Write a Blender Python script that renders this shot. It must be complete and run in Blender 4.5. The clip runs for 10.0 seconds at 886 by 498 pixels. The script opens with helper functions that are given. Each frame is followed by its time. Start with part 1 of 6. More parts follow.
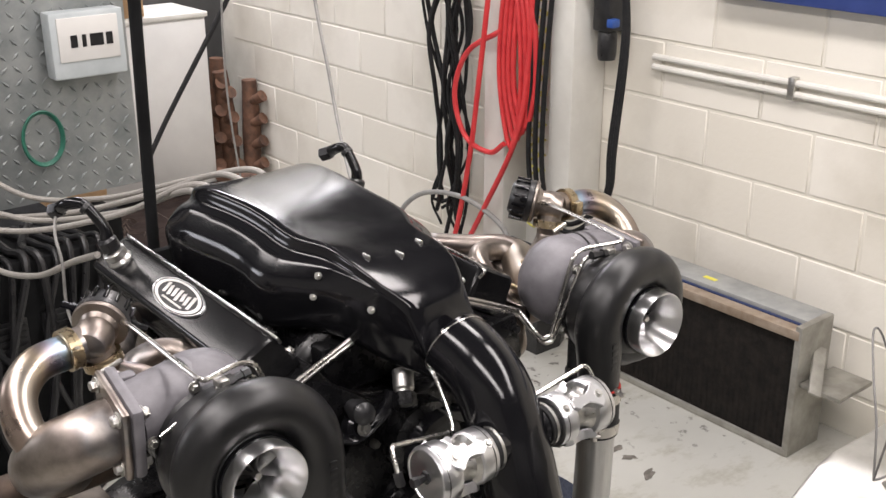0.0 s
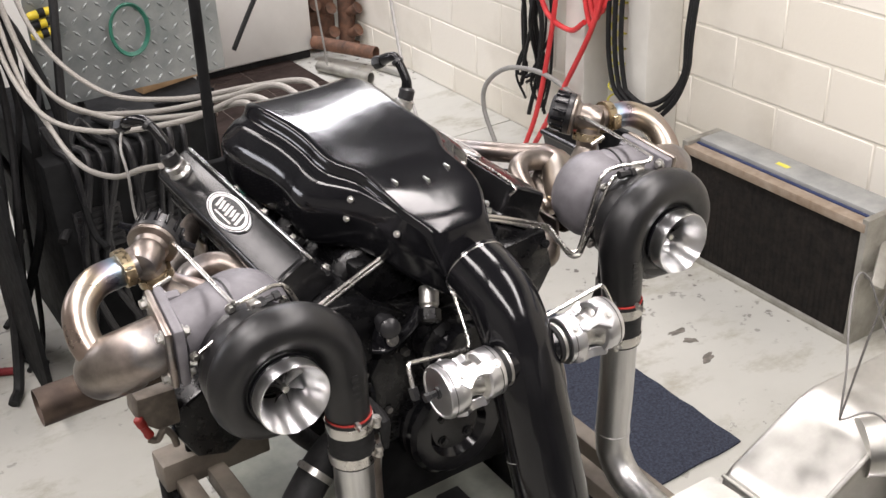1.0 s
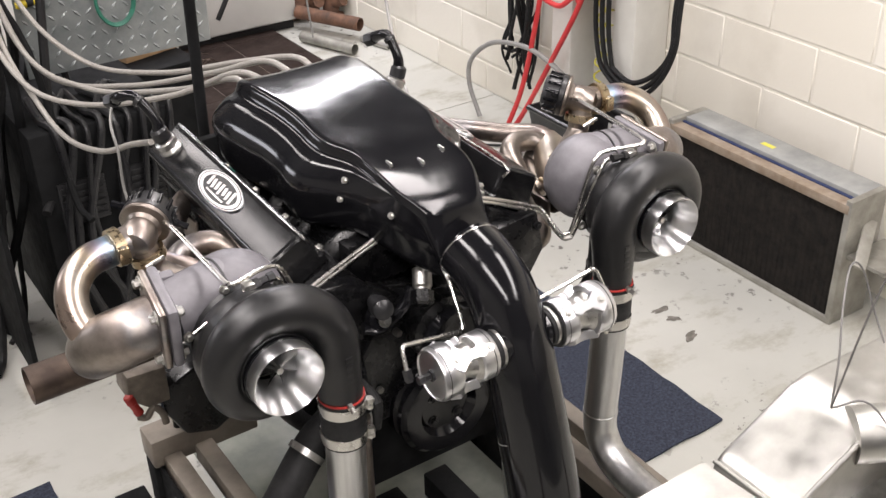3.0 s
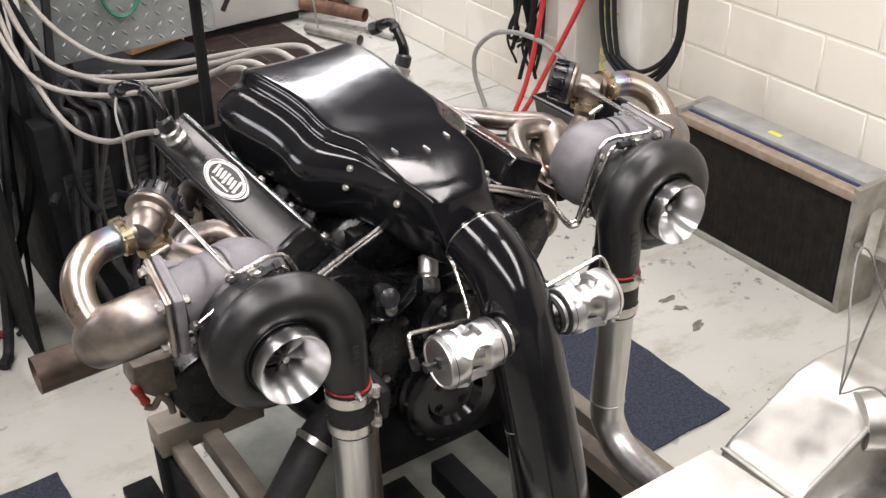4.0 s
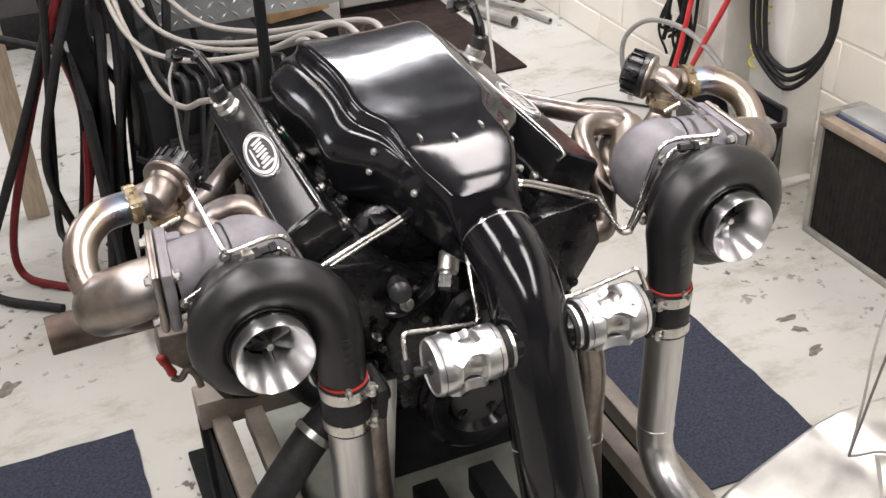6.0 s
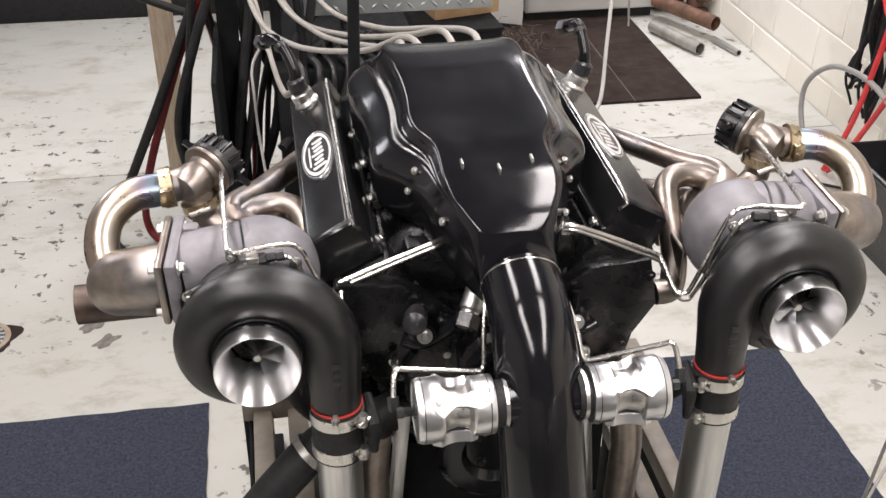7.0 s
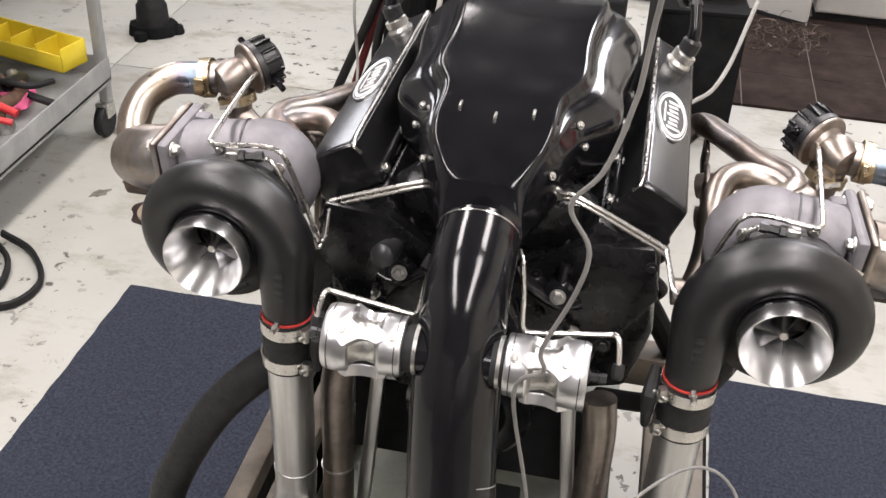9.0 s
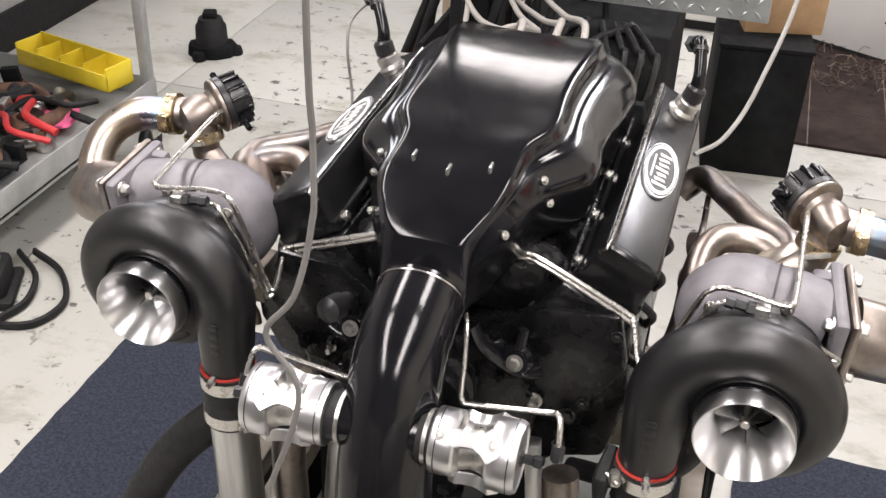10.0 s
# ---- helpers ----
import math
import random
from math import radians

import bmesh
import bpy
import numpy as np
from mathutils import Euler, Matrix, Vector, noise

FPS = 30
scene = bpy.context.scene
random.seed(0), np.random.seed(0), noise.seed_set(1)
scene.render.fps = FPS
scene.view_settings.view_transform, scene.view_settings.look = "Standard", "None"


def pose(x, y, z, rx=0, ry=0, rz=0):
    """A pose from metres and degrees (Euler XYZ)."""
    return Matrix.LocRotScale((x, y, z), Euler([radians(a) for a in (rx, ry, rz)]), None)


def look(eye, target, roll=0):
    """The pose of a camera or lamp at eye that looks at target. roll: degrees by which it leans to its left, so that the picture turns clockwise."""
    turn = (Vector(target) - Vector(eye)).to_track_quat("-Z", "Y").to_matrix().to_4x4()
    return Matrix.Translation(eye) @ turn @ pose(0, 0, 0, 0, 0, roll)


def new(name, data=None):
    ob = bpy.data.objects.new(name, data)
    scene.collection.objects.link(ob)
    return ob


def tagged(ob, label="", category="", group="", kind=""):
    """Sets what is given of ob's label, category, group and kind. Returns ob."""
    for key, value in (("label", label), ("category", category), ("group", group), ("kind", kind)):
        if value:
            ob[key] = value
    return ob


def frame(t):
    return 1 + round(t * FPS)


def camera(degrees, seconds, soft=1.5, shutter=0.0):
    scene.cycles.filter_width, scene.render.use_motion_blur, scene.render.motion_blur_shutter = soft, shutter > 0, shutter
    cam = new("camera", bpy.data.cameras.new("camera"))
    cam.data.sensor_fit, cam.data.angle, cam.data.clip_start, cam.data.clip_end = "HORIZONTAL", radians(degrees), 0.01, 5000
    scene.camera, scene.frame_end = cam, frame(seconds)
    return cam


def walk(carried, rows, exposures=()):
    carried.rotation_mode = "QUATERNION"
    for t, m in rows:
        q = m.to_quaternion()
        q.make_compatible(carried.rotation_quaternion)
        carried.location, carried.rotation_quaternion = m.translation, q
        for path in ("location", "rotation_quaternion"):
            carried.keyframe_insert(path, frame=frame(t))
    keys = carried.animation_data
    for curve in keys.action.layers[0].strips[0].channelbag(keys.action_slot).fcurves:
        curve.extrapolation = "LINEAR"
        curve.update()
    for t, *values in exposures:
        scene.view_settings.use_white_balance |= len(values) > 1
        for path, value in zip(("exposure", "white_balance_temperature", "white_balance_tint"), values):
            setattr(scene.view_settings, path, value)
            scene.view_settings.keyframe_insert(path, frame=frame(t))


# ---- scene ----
cam = camera(44.2, 10.0)
PATH = [
    (0, (-0.961, -1.116, 1.818), (0.221, 0.328, 1.099), -0.2),
    (0.5, (-0.873, -1.22, 1.921), (0.116, 0.268, 1.022), -1.7),
    (1, (-0.863, -1.245, 1.981), (0.069, 0.232, 1.007), -2.5),
    (1.5, (-0.87, -1.244, 1.993), (0.119, 0.18, 0.995), -1.2),
    (2, (-0.879, -1.233, 1.998), (0.086, 0.201, 0.992), -1.1),
    (2.5, (-0.88, -1.223, 2.002), (0.075, 0.211, 0.987), -1.1),
    (4, (-0.88, -1.221, 1.992), (0.057, 0.211, 0.956), -1.6),
    (4.5, (-0.87, -1.23, 1.987), (0.048, 0.216, 0.955), -1.3),
    (5, (-0.799, -1.258, 1.974), (0.068, 0.216, 0.938), -0.8),
    (5.2, (-0.763, -1.279, 1.966), (0.052, 0.222, 0.925), -1.0),
    (6.3, (-0.498, -1.238, 1.93), (0.062, 0.374, 0.888), -1.5),
    (6.5, (-0.435, -1.231, 1.927), (0.088, 0.4, 0.894), 0.5),
    (7, (-0.309, -1.205, 1.913), (-0.027, 0.478, 0.871), 0.3),
    (7.5, (-0.157, -1.226, 1.908), (-0.07, 0.481, 0.868), 2.4),
    (8, (-0.026, -1.246, 1.891), (-0.129, 0.461, 0.854), 2.5),
    (8.5, (0.082, -1.251, 1.871), (-0.145, 0.425, 0.804), 1.8),
    (9, (0.179, -1.184, 1.862), (-0.113, 0.463, 0.766), 2.9),
    (9.5, (0.271, -1.087, 1.858), (-0.108, 0.542, 0.763), 3.9),
    (10, (0.343, -1.027, 1.86), (-0.123, 0.595, 0.786), 2.1),
]
walk(cam, [(t, look(eye, target, roll)) for t, eye, target, roll in PATH], [(0, -0.33, 6500, 17), (0.6, -0.18, 6500, 17), (1.2, -0.11, 6500, 17), (5.2, -0.08, 6500, 17), (8, 0.05, 6500, 17), (10, 0.07, 6500, 17)])

# ---- world, light, exposure ----
world = bpy.data.worlds.new("workshop_world")
scene.world = world
world.use_nodes = True
world.node_tree.nodes["Background"].inputs[0].default_value = (0.9, 0.95, 1.0, 1)
world.node_tree.nodes["Background"].inputs[1].default_value = 0.12


def area_lamp(name, x, y, z, sx, sy, power, colour=(1, 0.97, 0.92), rx=0, ry=0):
    la = bpy.data.lights.new(name, "AREA")
    la.shape, la.size, la.size_y, la.energy, la.color = "RECTANGLE", sx, sy, power, colour
    ob = new(name, la)
    ob.matrix_world = pose(x, y, z, rx, ry, 0)
    return ob


# fluorescent battens under the ceiling, then three unseen area lamps added for bright reflections
for bx, by, run, watts in ((-1.15, -1.5, 2.9, 88), (-1.15, 0.85, 1.3, 43), (-1.15, 2.35, 1.3, 18), (0.75, -1.5, 2.9, 88), (0.75, 0.85, 1.3, 43)):
    area_lamp("batten_light", bx, by, 2.86, 0.40, run, watts)
# added over the far corner to whiten the plenum top's reflection
area_lamp("far_corner_lamp", 1.43, 3.78, 2.985, 1.04, 1.18, 100, (0.97, 0.98, 1.0))
# added high on the solid side wall: cool light for the plenum's left folds
area_lamp("side_fold_lamp", -2.66, 3.4, 2.2, 0.8, 1.6, 36, (0.93, 0.97, 1.0), 0, -90)
# added by the rear wall for the soft bright patch on the plenum top
area_lamp("rear_patch_lamp", -0.82, 3.65, 2.9, 0.62, 1.25, 26)

# ---- materials ----
def node_mat(name):
    m = bpy.data.materials.new(name)
    m.use_nodes = True
    nt = m.node_tree
    return m, nt, nt.nodes["Principled BSDF"]


def noise_node(nt, scale, detail=4.0, rough=0.6, coord="Object", stretch=None):
    tc = nt.nodes.new("ShaderNodeTexCoord")
    n = nt.nodes.new("ShaderNodeTexNoise")
    n.inputs["Scale"].default_value = scale
    n.inputs["Detail"].default_value = detail
    n.inputs["Roughness"].default_value = rough
    if stretch:
        mp = nt.nodes.new("ShaderNodeMapping")
        mp.inputs["Scale"].default_value = stretch
        nt.links.new(tc.outputs[coord], mp.inputs["Vector"])
        nt.links.new(mp.outputs[0], n.inputs["Vector"])
    else:
        nt.links.new(tc.outputs[coord], n.inputs["Vector"])
    return n


def ramp_node(nt, src, stops):
    r = nt.nodes.new("ShaderNodeValToRGB")
    el = r.color_ramp.elements
    while len(el) < len(stops):
        el.new(0.5)
    for e, (p, c) in zip(el, stops):
        e.position = p
        e.color = (*c, 1) if len(c) == 3 else c
    nt.links.new(src, r.inputs[0])
    return r


def bump_node(nt, b, src, strength, dist=0.002):
    bp = nt.nodes.new("ShaderNodeBump")
    bp.inputs["Strength"].default_value = strength
    bp.inputs["Distance"].default_value = dist
    nt.links.new(src, bp.inputs["Height"])
    nt.links.new(bp.outputs[0], b.inputs["Normal"])


def mix_col(nt, fac, a, b_, mode="MIX"):
    m = nt.nodes.new("ShaderNodeMix")
    m.data_type, m.blend_type = "RGBA", mode
    for sock, v in ((m.inputs[0], fac), (m.inputs[6], a), (m.inputs[7], b_)):
        if hasattr(v, "is_linked"):
            nt.links.new(v, sock)
        elif isinstance(v, (int, float)):
            sock.default_value = v
        else:
            sock.default_value = (*v, 1)
    return m.outputs[2]


def surface(name, c1, c2, rough=(0.4, 0.6), metal=0.0, scale=20.0, bump=0.1, bscale=200.0, coat=0.0, bdist=0.001, stretch=None, spec=0.5):
    """A general surface: two colours by noise, roughness by finer noise, fine relief."""
    m, nt, b = node_mat(name)
    n1 = noise_node(nt, scale, 5, stretch=stretch)
    nt.links.new(ramp_node(nt, n1.outputs[0], [(0.32, c1), (0.68, c2)]).outputs[0], b.inputs["Base Color"])
    n2 = noise_node(nt, scale * 2.7, 4, stretch=stretch)
    nt.links.new(ramp_node(nt, n2.outputs[0], [(0.3, (rough[0],) * 3), (0.7, (rough[1],) * 3)]).outputs[0], b.inputs["Roughness"])
    b.inputs["Metallic"].default_value = metal
    b.inputs["Specular IOR Level"].default_value = spec
    if coat:
        b.inputs["Coat Weight"].default_value = coat
        b.inputs["Coat Roughness"].default_value = 0.06
    if bump:
        n3 = noise_node(nt, bscale, 3, stretch=stretch)
        bump_node(nt, b, n3.outputs[0], bump, bdist)
    return m


GLOSS_BLACK = surface("gloss_black_paint", (0.004, 0.004, 0.005), (0.008, 0.008, 0.009), (0.10, 0.16), 0, 9, 0.07, 11, 0.0, 0.006, spec=0.36)
SATIN_BLACK = surface("satin_black_paint", (0.005, 0.005, 0.0055), (0.011, 0.011, 0.0115), (0.16, 0.22), 0, 12, 0.02, 240, spec=0.4)
CAST_BLACK = surface("cast_black_coating", (0.004, 0.004, 0.0045), (0.009, 0.009, 0.0095), (0.3, 0.42), 0, 25, 0.25, 420)
BLOCK_BLACK = surface("engine_block_black", (0.0025, 0.0025, 0.003), (0.006, 0.006, 0.0065), (0.18, 0.38), 0, 18, 0.3, 90, 0.0, spec=0.4)
RUBBER = surface("black_rubber", (0.006, 0.006, 0.0065), (0.014, 0.014, 0.0145), (0.5, 0.7), 0, 40, 0.2, 300, spec=0.3)
POLISHED = surface("machined_aluminium", (0.75, 0.75, 0.76), (0.9, 0.9, 0.91), (0.16, 0.28), 1, 14, 0.08, 300, 0, 0.0006, (1, 30, 1))
CHROME = surface("polished_billet", (0.58, 0.58, 0.59), (0.7, 0.7, 0.71), (0.3, 0.34), 1, 7, 0, 160)
BRUSHED = surface("brushed_pipe_aluminium", (0.42, 0.42, 0.42), (0.62, 0.62, 0.61), (0.28, 0.42), 1, 8, 0.15, 60, 0, 0.001, (6, 6, 0.4))
SHEET_ALU = surface("sheet_aluminium", (0.34, 0.335, 0.31), (0.54, 0.53, 0.50), (0.32, 0.5), 1, 9, 0.2, 30)
DULL_ALU = surface("dull_stained_aluminium", (0.26, 0.25, 0.22), (0.44, 0.43, 0.39), (0.4, 0.6), 0.7, 11, 0.25, 60)
STEEL = surface("bare_steel", (0.4, 0.39, 0.37), (0.62, 0.61, 0.58), (0.25, 0.45), 1, 60, 0.1, 300)
STEEL_LINE = surface("stainless_line", (0.46, 0.445, 0.42), (0.62, 0.6, 0.57), (0.24, 0.3), 1, 9, 0, 300)
TURBINE_GREY = surface("grey_ceramic_coating", (0.12, 0.115, 0.125), (0.18, 0.173, 0.186), (0.42, 0.6), 0.2, 22, 0.35, 380)
BRASS = surface("gold_zinc_plate", (0.36, 0.28, 0.17), (0.52, 0.43, 0.29), (0.22, 0.4), 1, 45, 0.1, 200)
RUST_PIPE = surface("browned_steel_pipe", (0.05, 0.036, 0.029), (0.12, 0.088, 0.068), (0.38, 0.55), 0.7, 18, 0.2, 200)
RUST = surface("rusty_cast_iron", (0.06, 0.035, 0.025), (0.2, 0.1, 0.06), (0.65, 0.9), 0.1, 16, 0.5, 140)
RED_HOSE = surface("red_rubber_hose", (0.5, 0.025, 0.03), (0.64, 0.05, 0.05), (0.38, 0.55), 0, 20, 0.1, 200)
DARK_RED = surface("dark_red_rubber", (0.1, 0.008, 0.01), (0.17, 0.016, 0.018), (0.5, 0.65), 0, 20, 0.1, 200, spec=0.3)
SIDE_GREY = surface("grey_wall_paint", (0.24, 0.24, 0.23), (0.32, 0.315, 0.3), (0.5, 0.7), 0, 3, 0.1, 60)
RED_SIL = surface("red_silicone_edge", (0.24, 0.016, 0.012), (0.34, 0.03, 0.022), (0.4, 0.5), 0, 30, 0, 100)
YELLOW = surface("yellow_plastic", (0.62, 0.47, 0.02), (0.72, 0.56, 0.04), (0.3, 0.5), 0, 12, 0.1, 120)
YELLOW_CORD = surface("yellow_cord", (0.6, 0.55, 0.06), (0.72, 0.66, 0.1), (0.4, 0.6), 0, 30, 0, 100)
PINK = surface("pink_rag", (0.6, 0.07, 0.2), (0.75, 0.16, 0.3), (0.7, 0.9), 0, 40, 0.4, 150)
BLUE = surface("blue_plastic", (0.02, 0.07, 0.3), (0.04, 0.12, 0.42), (0.35, 0.5), 0, 25, 0, 100)
BRAID = surface("braided_hose_grey", (0.22, 0.205, 0.185), (0.36, 0.34, 0.31), (0.4, 0.6), 0.25, 300, 0.6, 900)
WIRE_GREY = surface("grey_cable", (0.2, 0.195, 0.185), (0.29, 0.285, 0.27), (0.4, 0.6), 0, 20, 0, 100)
WIRE_DARK = surface("dull_grey_wire", (0.1, 0.097, 0.092), (0.16, 0.155, 0.148), (0.5, 0.7), 0, 20, 0, 100)
WIRE_GREEN = surface("green_wire", (0.01, 0.09, 0.06), (0.02, 0.15, 0.1), (0.4, 0.6), 0, 20, 0, 100)
STAND_PAINT = surface("worn_tan_paint", (0.13, 0.11, 0.088), (0.27, 0.235, 0.195), (0.4, 0.65), 0.1, 9, 0.2, 120)
TROLLEY_GREY = surface("grey_trolley_steel", (0.25, 0.26, 0.255), (0.38, 0.385, 0.375), (0.4, 0.62), 0.3, 8, 0.15, 140)
WHITE_PAINT = surface("white_board_paint", (0.62, 0.61, 0.585), (0.72, 0.71, 0.68), (0.4, 0.6), 0, 3, 0.05, 80)
COLUMN_PAINT = surface("cream_column_paint", (0.6, 0.585, 0.54), (0.74, 0.73, 0.68), (0.4, 0.6), 0, 4, 0.15, 90)
CARPET = surface("navy_carpet", (0.011, 0.015, 0.029), (0.048, 0.058, 0.088), (0.9, 1.0), 0, 130, 1.0, 700, 0, 0.004)
RUBBER_TILE = surface("dark_rubber_tile", (0.018, 0.012, 0.010), (0.036, 0.025, 0.021), (0.7, 0.9), 0, 10, 0.35, 160, spec=0.12)
SEAM = surface("worn_mat_seam", (0.08, 0.06, 0.05), (0.13, 0.10, 0.085), (0.6, 0.8), 0, 14, 0.2, 160)
STAIN = surface("old_oil_stain", (0.07, 0.062, 0.052), (0.2, 0.185, 0.16), (0.45, 0.65), 0, 45, 0.1, 90)
TRAY_GREY = surface("grey_green_tray_paint", (0.13, 0.14, 0.12), (0.24, 0.25, 0.21), (0.4, 0.6), 0, 9, 0.2, 90)
CARD = surface("brown_cardboard", (0.32, 0.2, 0.1), (0.45, 0.29, 0.16), (0.7, 0.9), 0, 12, 0.2, 100)
TIMBER = surface("weathered_timber", (0.3, 0.23, 0.16), (0.45, 0.37, 0.28), (0.55, 0.8), 0, 20, 0.3, 80, 0, 0.002, (8, 8, 0.6))
DARK_METAL = surface("dark_painted_metal", (0.005, 0.0052, 0.0055), (0.012, 0.0125, 0.013), (0.65, 0.85), 0, 12, 0.2, 160, spec=0.12)
BLACK_PLASTIC = surface("black_plastic", (0.008, 0.008, 0.009), (0.02, 0.02, 0.021), (0.25, 0.45), 0, 30, 0.1, 200)
FIN_BLACK = surface("radiator_core_black", (0.005, 0.0045, 0.004), (0.016, 0.013, 0.011), (0.7, 0.9), 0, 30, 0.4, 500, spec=0.2)
METER_GREY = surface("meter_case_grey", (0.42, 0.46, 0.47), (0.52, 0.56, 0.57), (0.35, 0.5), 0, 12, 0.05, 100)
CEIL_GREY = surface("dark_ceiling", (0.035, 0.035, 0.034), (0.06, 0.059, 0.057), (0.7, 0.9), 0, 3, 0.2, 40)


def heat_tinted(name, tint=0.5):
    """Stainless tube with straw, bronze and blue heat bands."""
    m, nt, b = node_mat(name)
    n = noise_node(nt, 8.0, 2, 0.4)
    c = ramp_node(nt, n.outputs[0], [(0.28, (0.40, 0.35, 0.29)), (0.40, (0.42, 0.365, 0.305)), (0.50, (0.33, 0.27, 0.23)), (0.58, (0.30, 0.235, 0.21)), (0.64, (0.26, 0.30, 0.36)), (0.72, (0.42, 0.38, 0.32))])
    plain = noise_node(nt, 40, 4)
    p = ramp_node(nt, plain.outputs[0], [(0.3, (0.165, 0.142, 0.128)), (0.7, (0.31, 0.275, 0.25))])
    nt.links.new(mix_col(nt, tint, p.outputs[0], c.outputs[0]), b.inputs["Base Color"])
    b.inputs["Metallic"].default_value = 1
    r = noise_node(nt, 30, 4)
    nt.links.new(ramp_node(nt, r.outputs[0], [(0.3, (0.3,) * 3), (0.7, (0.48,) * 3)]).outputs[0], b.inputs["Roughness"])
    bump_node(nt, b, r.outputs[0], 0.06)
    return m


def rainbow_tint():
    """Waste pipe steel: straw, bronze, purple and blue rings that follow the pipe towards its hot end."""
    m, nt, b = node_mat("rainbow_heat_tint")
    tc = nt.nodes.new("ShaderNodeTexCoord")
    sep = nt.nodes.new("ShaderNodeSeparateXYZ")
    nt.links.new(tc.outputs["Object"], sep.inputs[0])
    side = nt.nodes.new("ShaderNodeMath")
    side.operation = "ABSOLUTE"
    nt.links.new(sep.outputs[0], side.inputs[0])
    drift = noise_node(nt, 14, 3)
    wob = nt.nodes.new("ShaderNodeMath")
    wob.operation, wob.inputs[1].default_value = "MULTIPLY_ADD", 0.03
    nt.links.new(drift.outputs[0], wob.inputs[0])
    nt.links.new(side.outputs[0], wob.inputs[2])
    span = nt.nodes.new("ShaderNodeMapRange")
    span.inputs["From Min"].default_value, span.inputs["From Max"].default_value = 0.40, 0.66
    nt.links.new(wob.outputs[0], span.inputs["Value"])
    c = ramp_node(nt, span.outputs[0], [(0.0, (0.30, 0.26, 0.25)), (0.44, (0.46, 0.41, 0.33)), (0.52, (0.25, 0.33, 0.42)), (0.585, (0.29, 0.25, 0.29)), (0.66, (0.45, 0.37, 0.28)), (0.78, (0.40, 0.36, 0.31)), (0.86, (0.33, 0.26, 0.22))])
    nt.links.new(c.outputs[0], b.inputs["Base Color"])
    b.inputs["Metallic"].default_value = 1
    r = noise_node(nt, 30, 4)
    nt.links.new(ramp_node(nt, r.outputs[0], [(0.3, (0.24,) * 3), (0.7, (0.4,) * 3)]).outputs[0], b.inputs["Roughness"])
    bump_node(nt, b, r.outputs[0], 0.05)
    return m


RAINBOW = rainbow_tint()
HEAT = heat_tinted("heat_tinted_stainless", 0.92)
HEAT_DULL = heat_tinted("dull_heated_stainless", 0.22)


def concrete_floor():
    """Pale grey painted concrete: broad mottling, scuffs, dark chips and oil spots."""
    m, nt, b = node_mat("painted_concrete")
    big = noise_node(nt, 0.9, 5, 0.6)
    base = ramp_node(nt, big.outputs[0], [(0.3, (0.39, 0.388, 0.352)), (0.7, (0.50, 0.498, 0.46))])
    scuff = noise_node(nt, 3.2, 8, 0.72, stretch=(1, 1.6, 1))
    sm = ramp_node(nt, scuff.outputs[0], [(0.52, (0, 0, 0)), (0.66, (1, 1, 1))])
    c1 = mix_col(nt, sm.outputs[0], base.outputs[0], (0.33, 0.315, 0.265))
    chip = noise_node(nt, 19, 6, 0.62)
    area = noise_node(nt, 1.3, 2, 0.5)
    am = ramp_node(nt, area.outputs[0], [(0.45, (0, 0, 0)), (0.56, (1, 1, 1))])
    cm = ramp_node(nt, chip.outputs[0], [(0.60, (0, 0, 0)), (0.62, (1, 1, 1))])
    both = mix_col(nt, 1.0, cm.outputs[0], am.outputs[0], "MULTIPLY")
    c2 = mix_col(nt, both, c1, (0.1, 0.09, 0.08))
    nt.links.new(c2, b.inputs["Base Color"])
    r = ramp_node(nt, scuff.outputs[0], [(0.3, (0.32,) * 3), (0.7, (0.55,) * 3)])
    nt.links.new(r.outputs[0], b.inputs["Roughness"])
    fine = noise_node(nt, 60, 4)
    bump_node(nt, b, fine.outputs[0], 0.12, 0.002)
    return m


def painted_block():
    """Cream-painted concrete block: each piece a touch different, grimy scuffs, pitted face."""
    m, nt, b = node_mat("cream_painted_block")
    info = nt.nodes.new("ShaderNodeObjectInfo")
    tone = ramp_node(nt, info.outputs["Random"], [(0, (0.74, 0.705, 0.62)), (1, (0.80, 0.77, 0.695))])
    tc = nt.nodes.new("ShaderNodeNewGeometry")
    n = nt.nodes.new("ShaderNodeTexNoise")
    n.inputs["Scale"].default_value, n.inputs["Detail"].default_value = 2.2, 7
    nt.links.new(tc.outputs["Position"], n.inputs["Vector"])
    g = ramp_node(nt, n.outputs[0], [(0.46, (0, 0, 0)), (0.7, (0.62, 0.62, 0.62))])
    nt.links.new(mix_col(nt, g.outputs[0], tone.outputs[0], (0.5, 0.46, 0.38)), b.inputs["Base Color"])
    b.inputs["Roughness"].default_value = 0.55
    f = nt.nodes.new("ShaderNodeTexNoise")
    f.inputs["Scale"].default_value, f.inputs["Detail"].default_value = 55, 6
    nt.links.new(tc.outputs["Position"], f.inputs["Vector"])
    bump_node(nt, b, f.outputs[0], 0.35, 0.003)
    return m


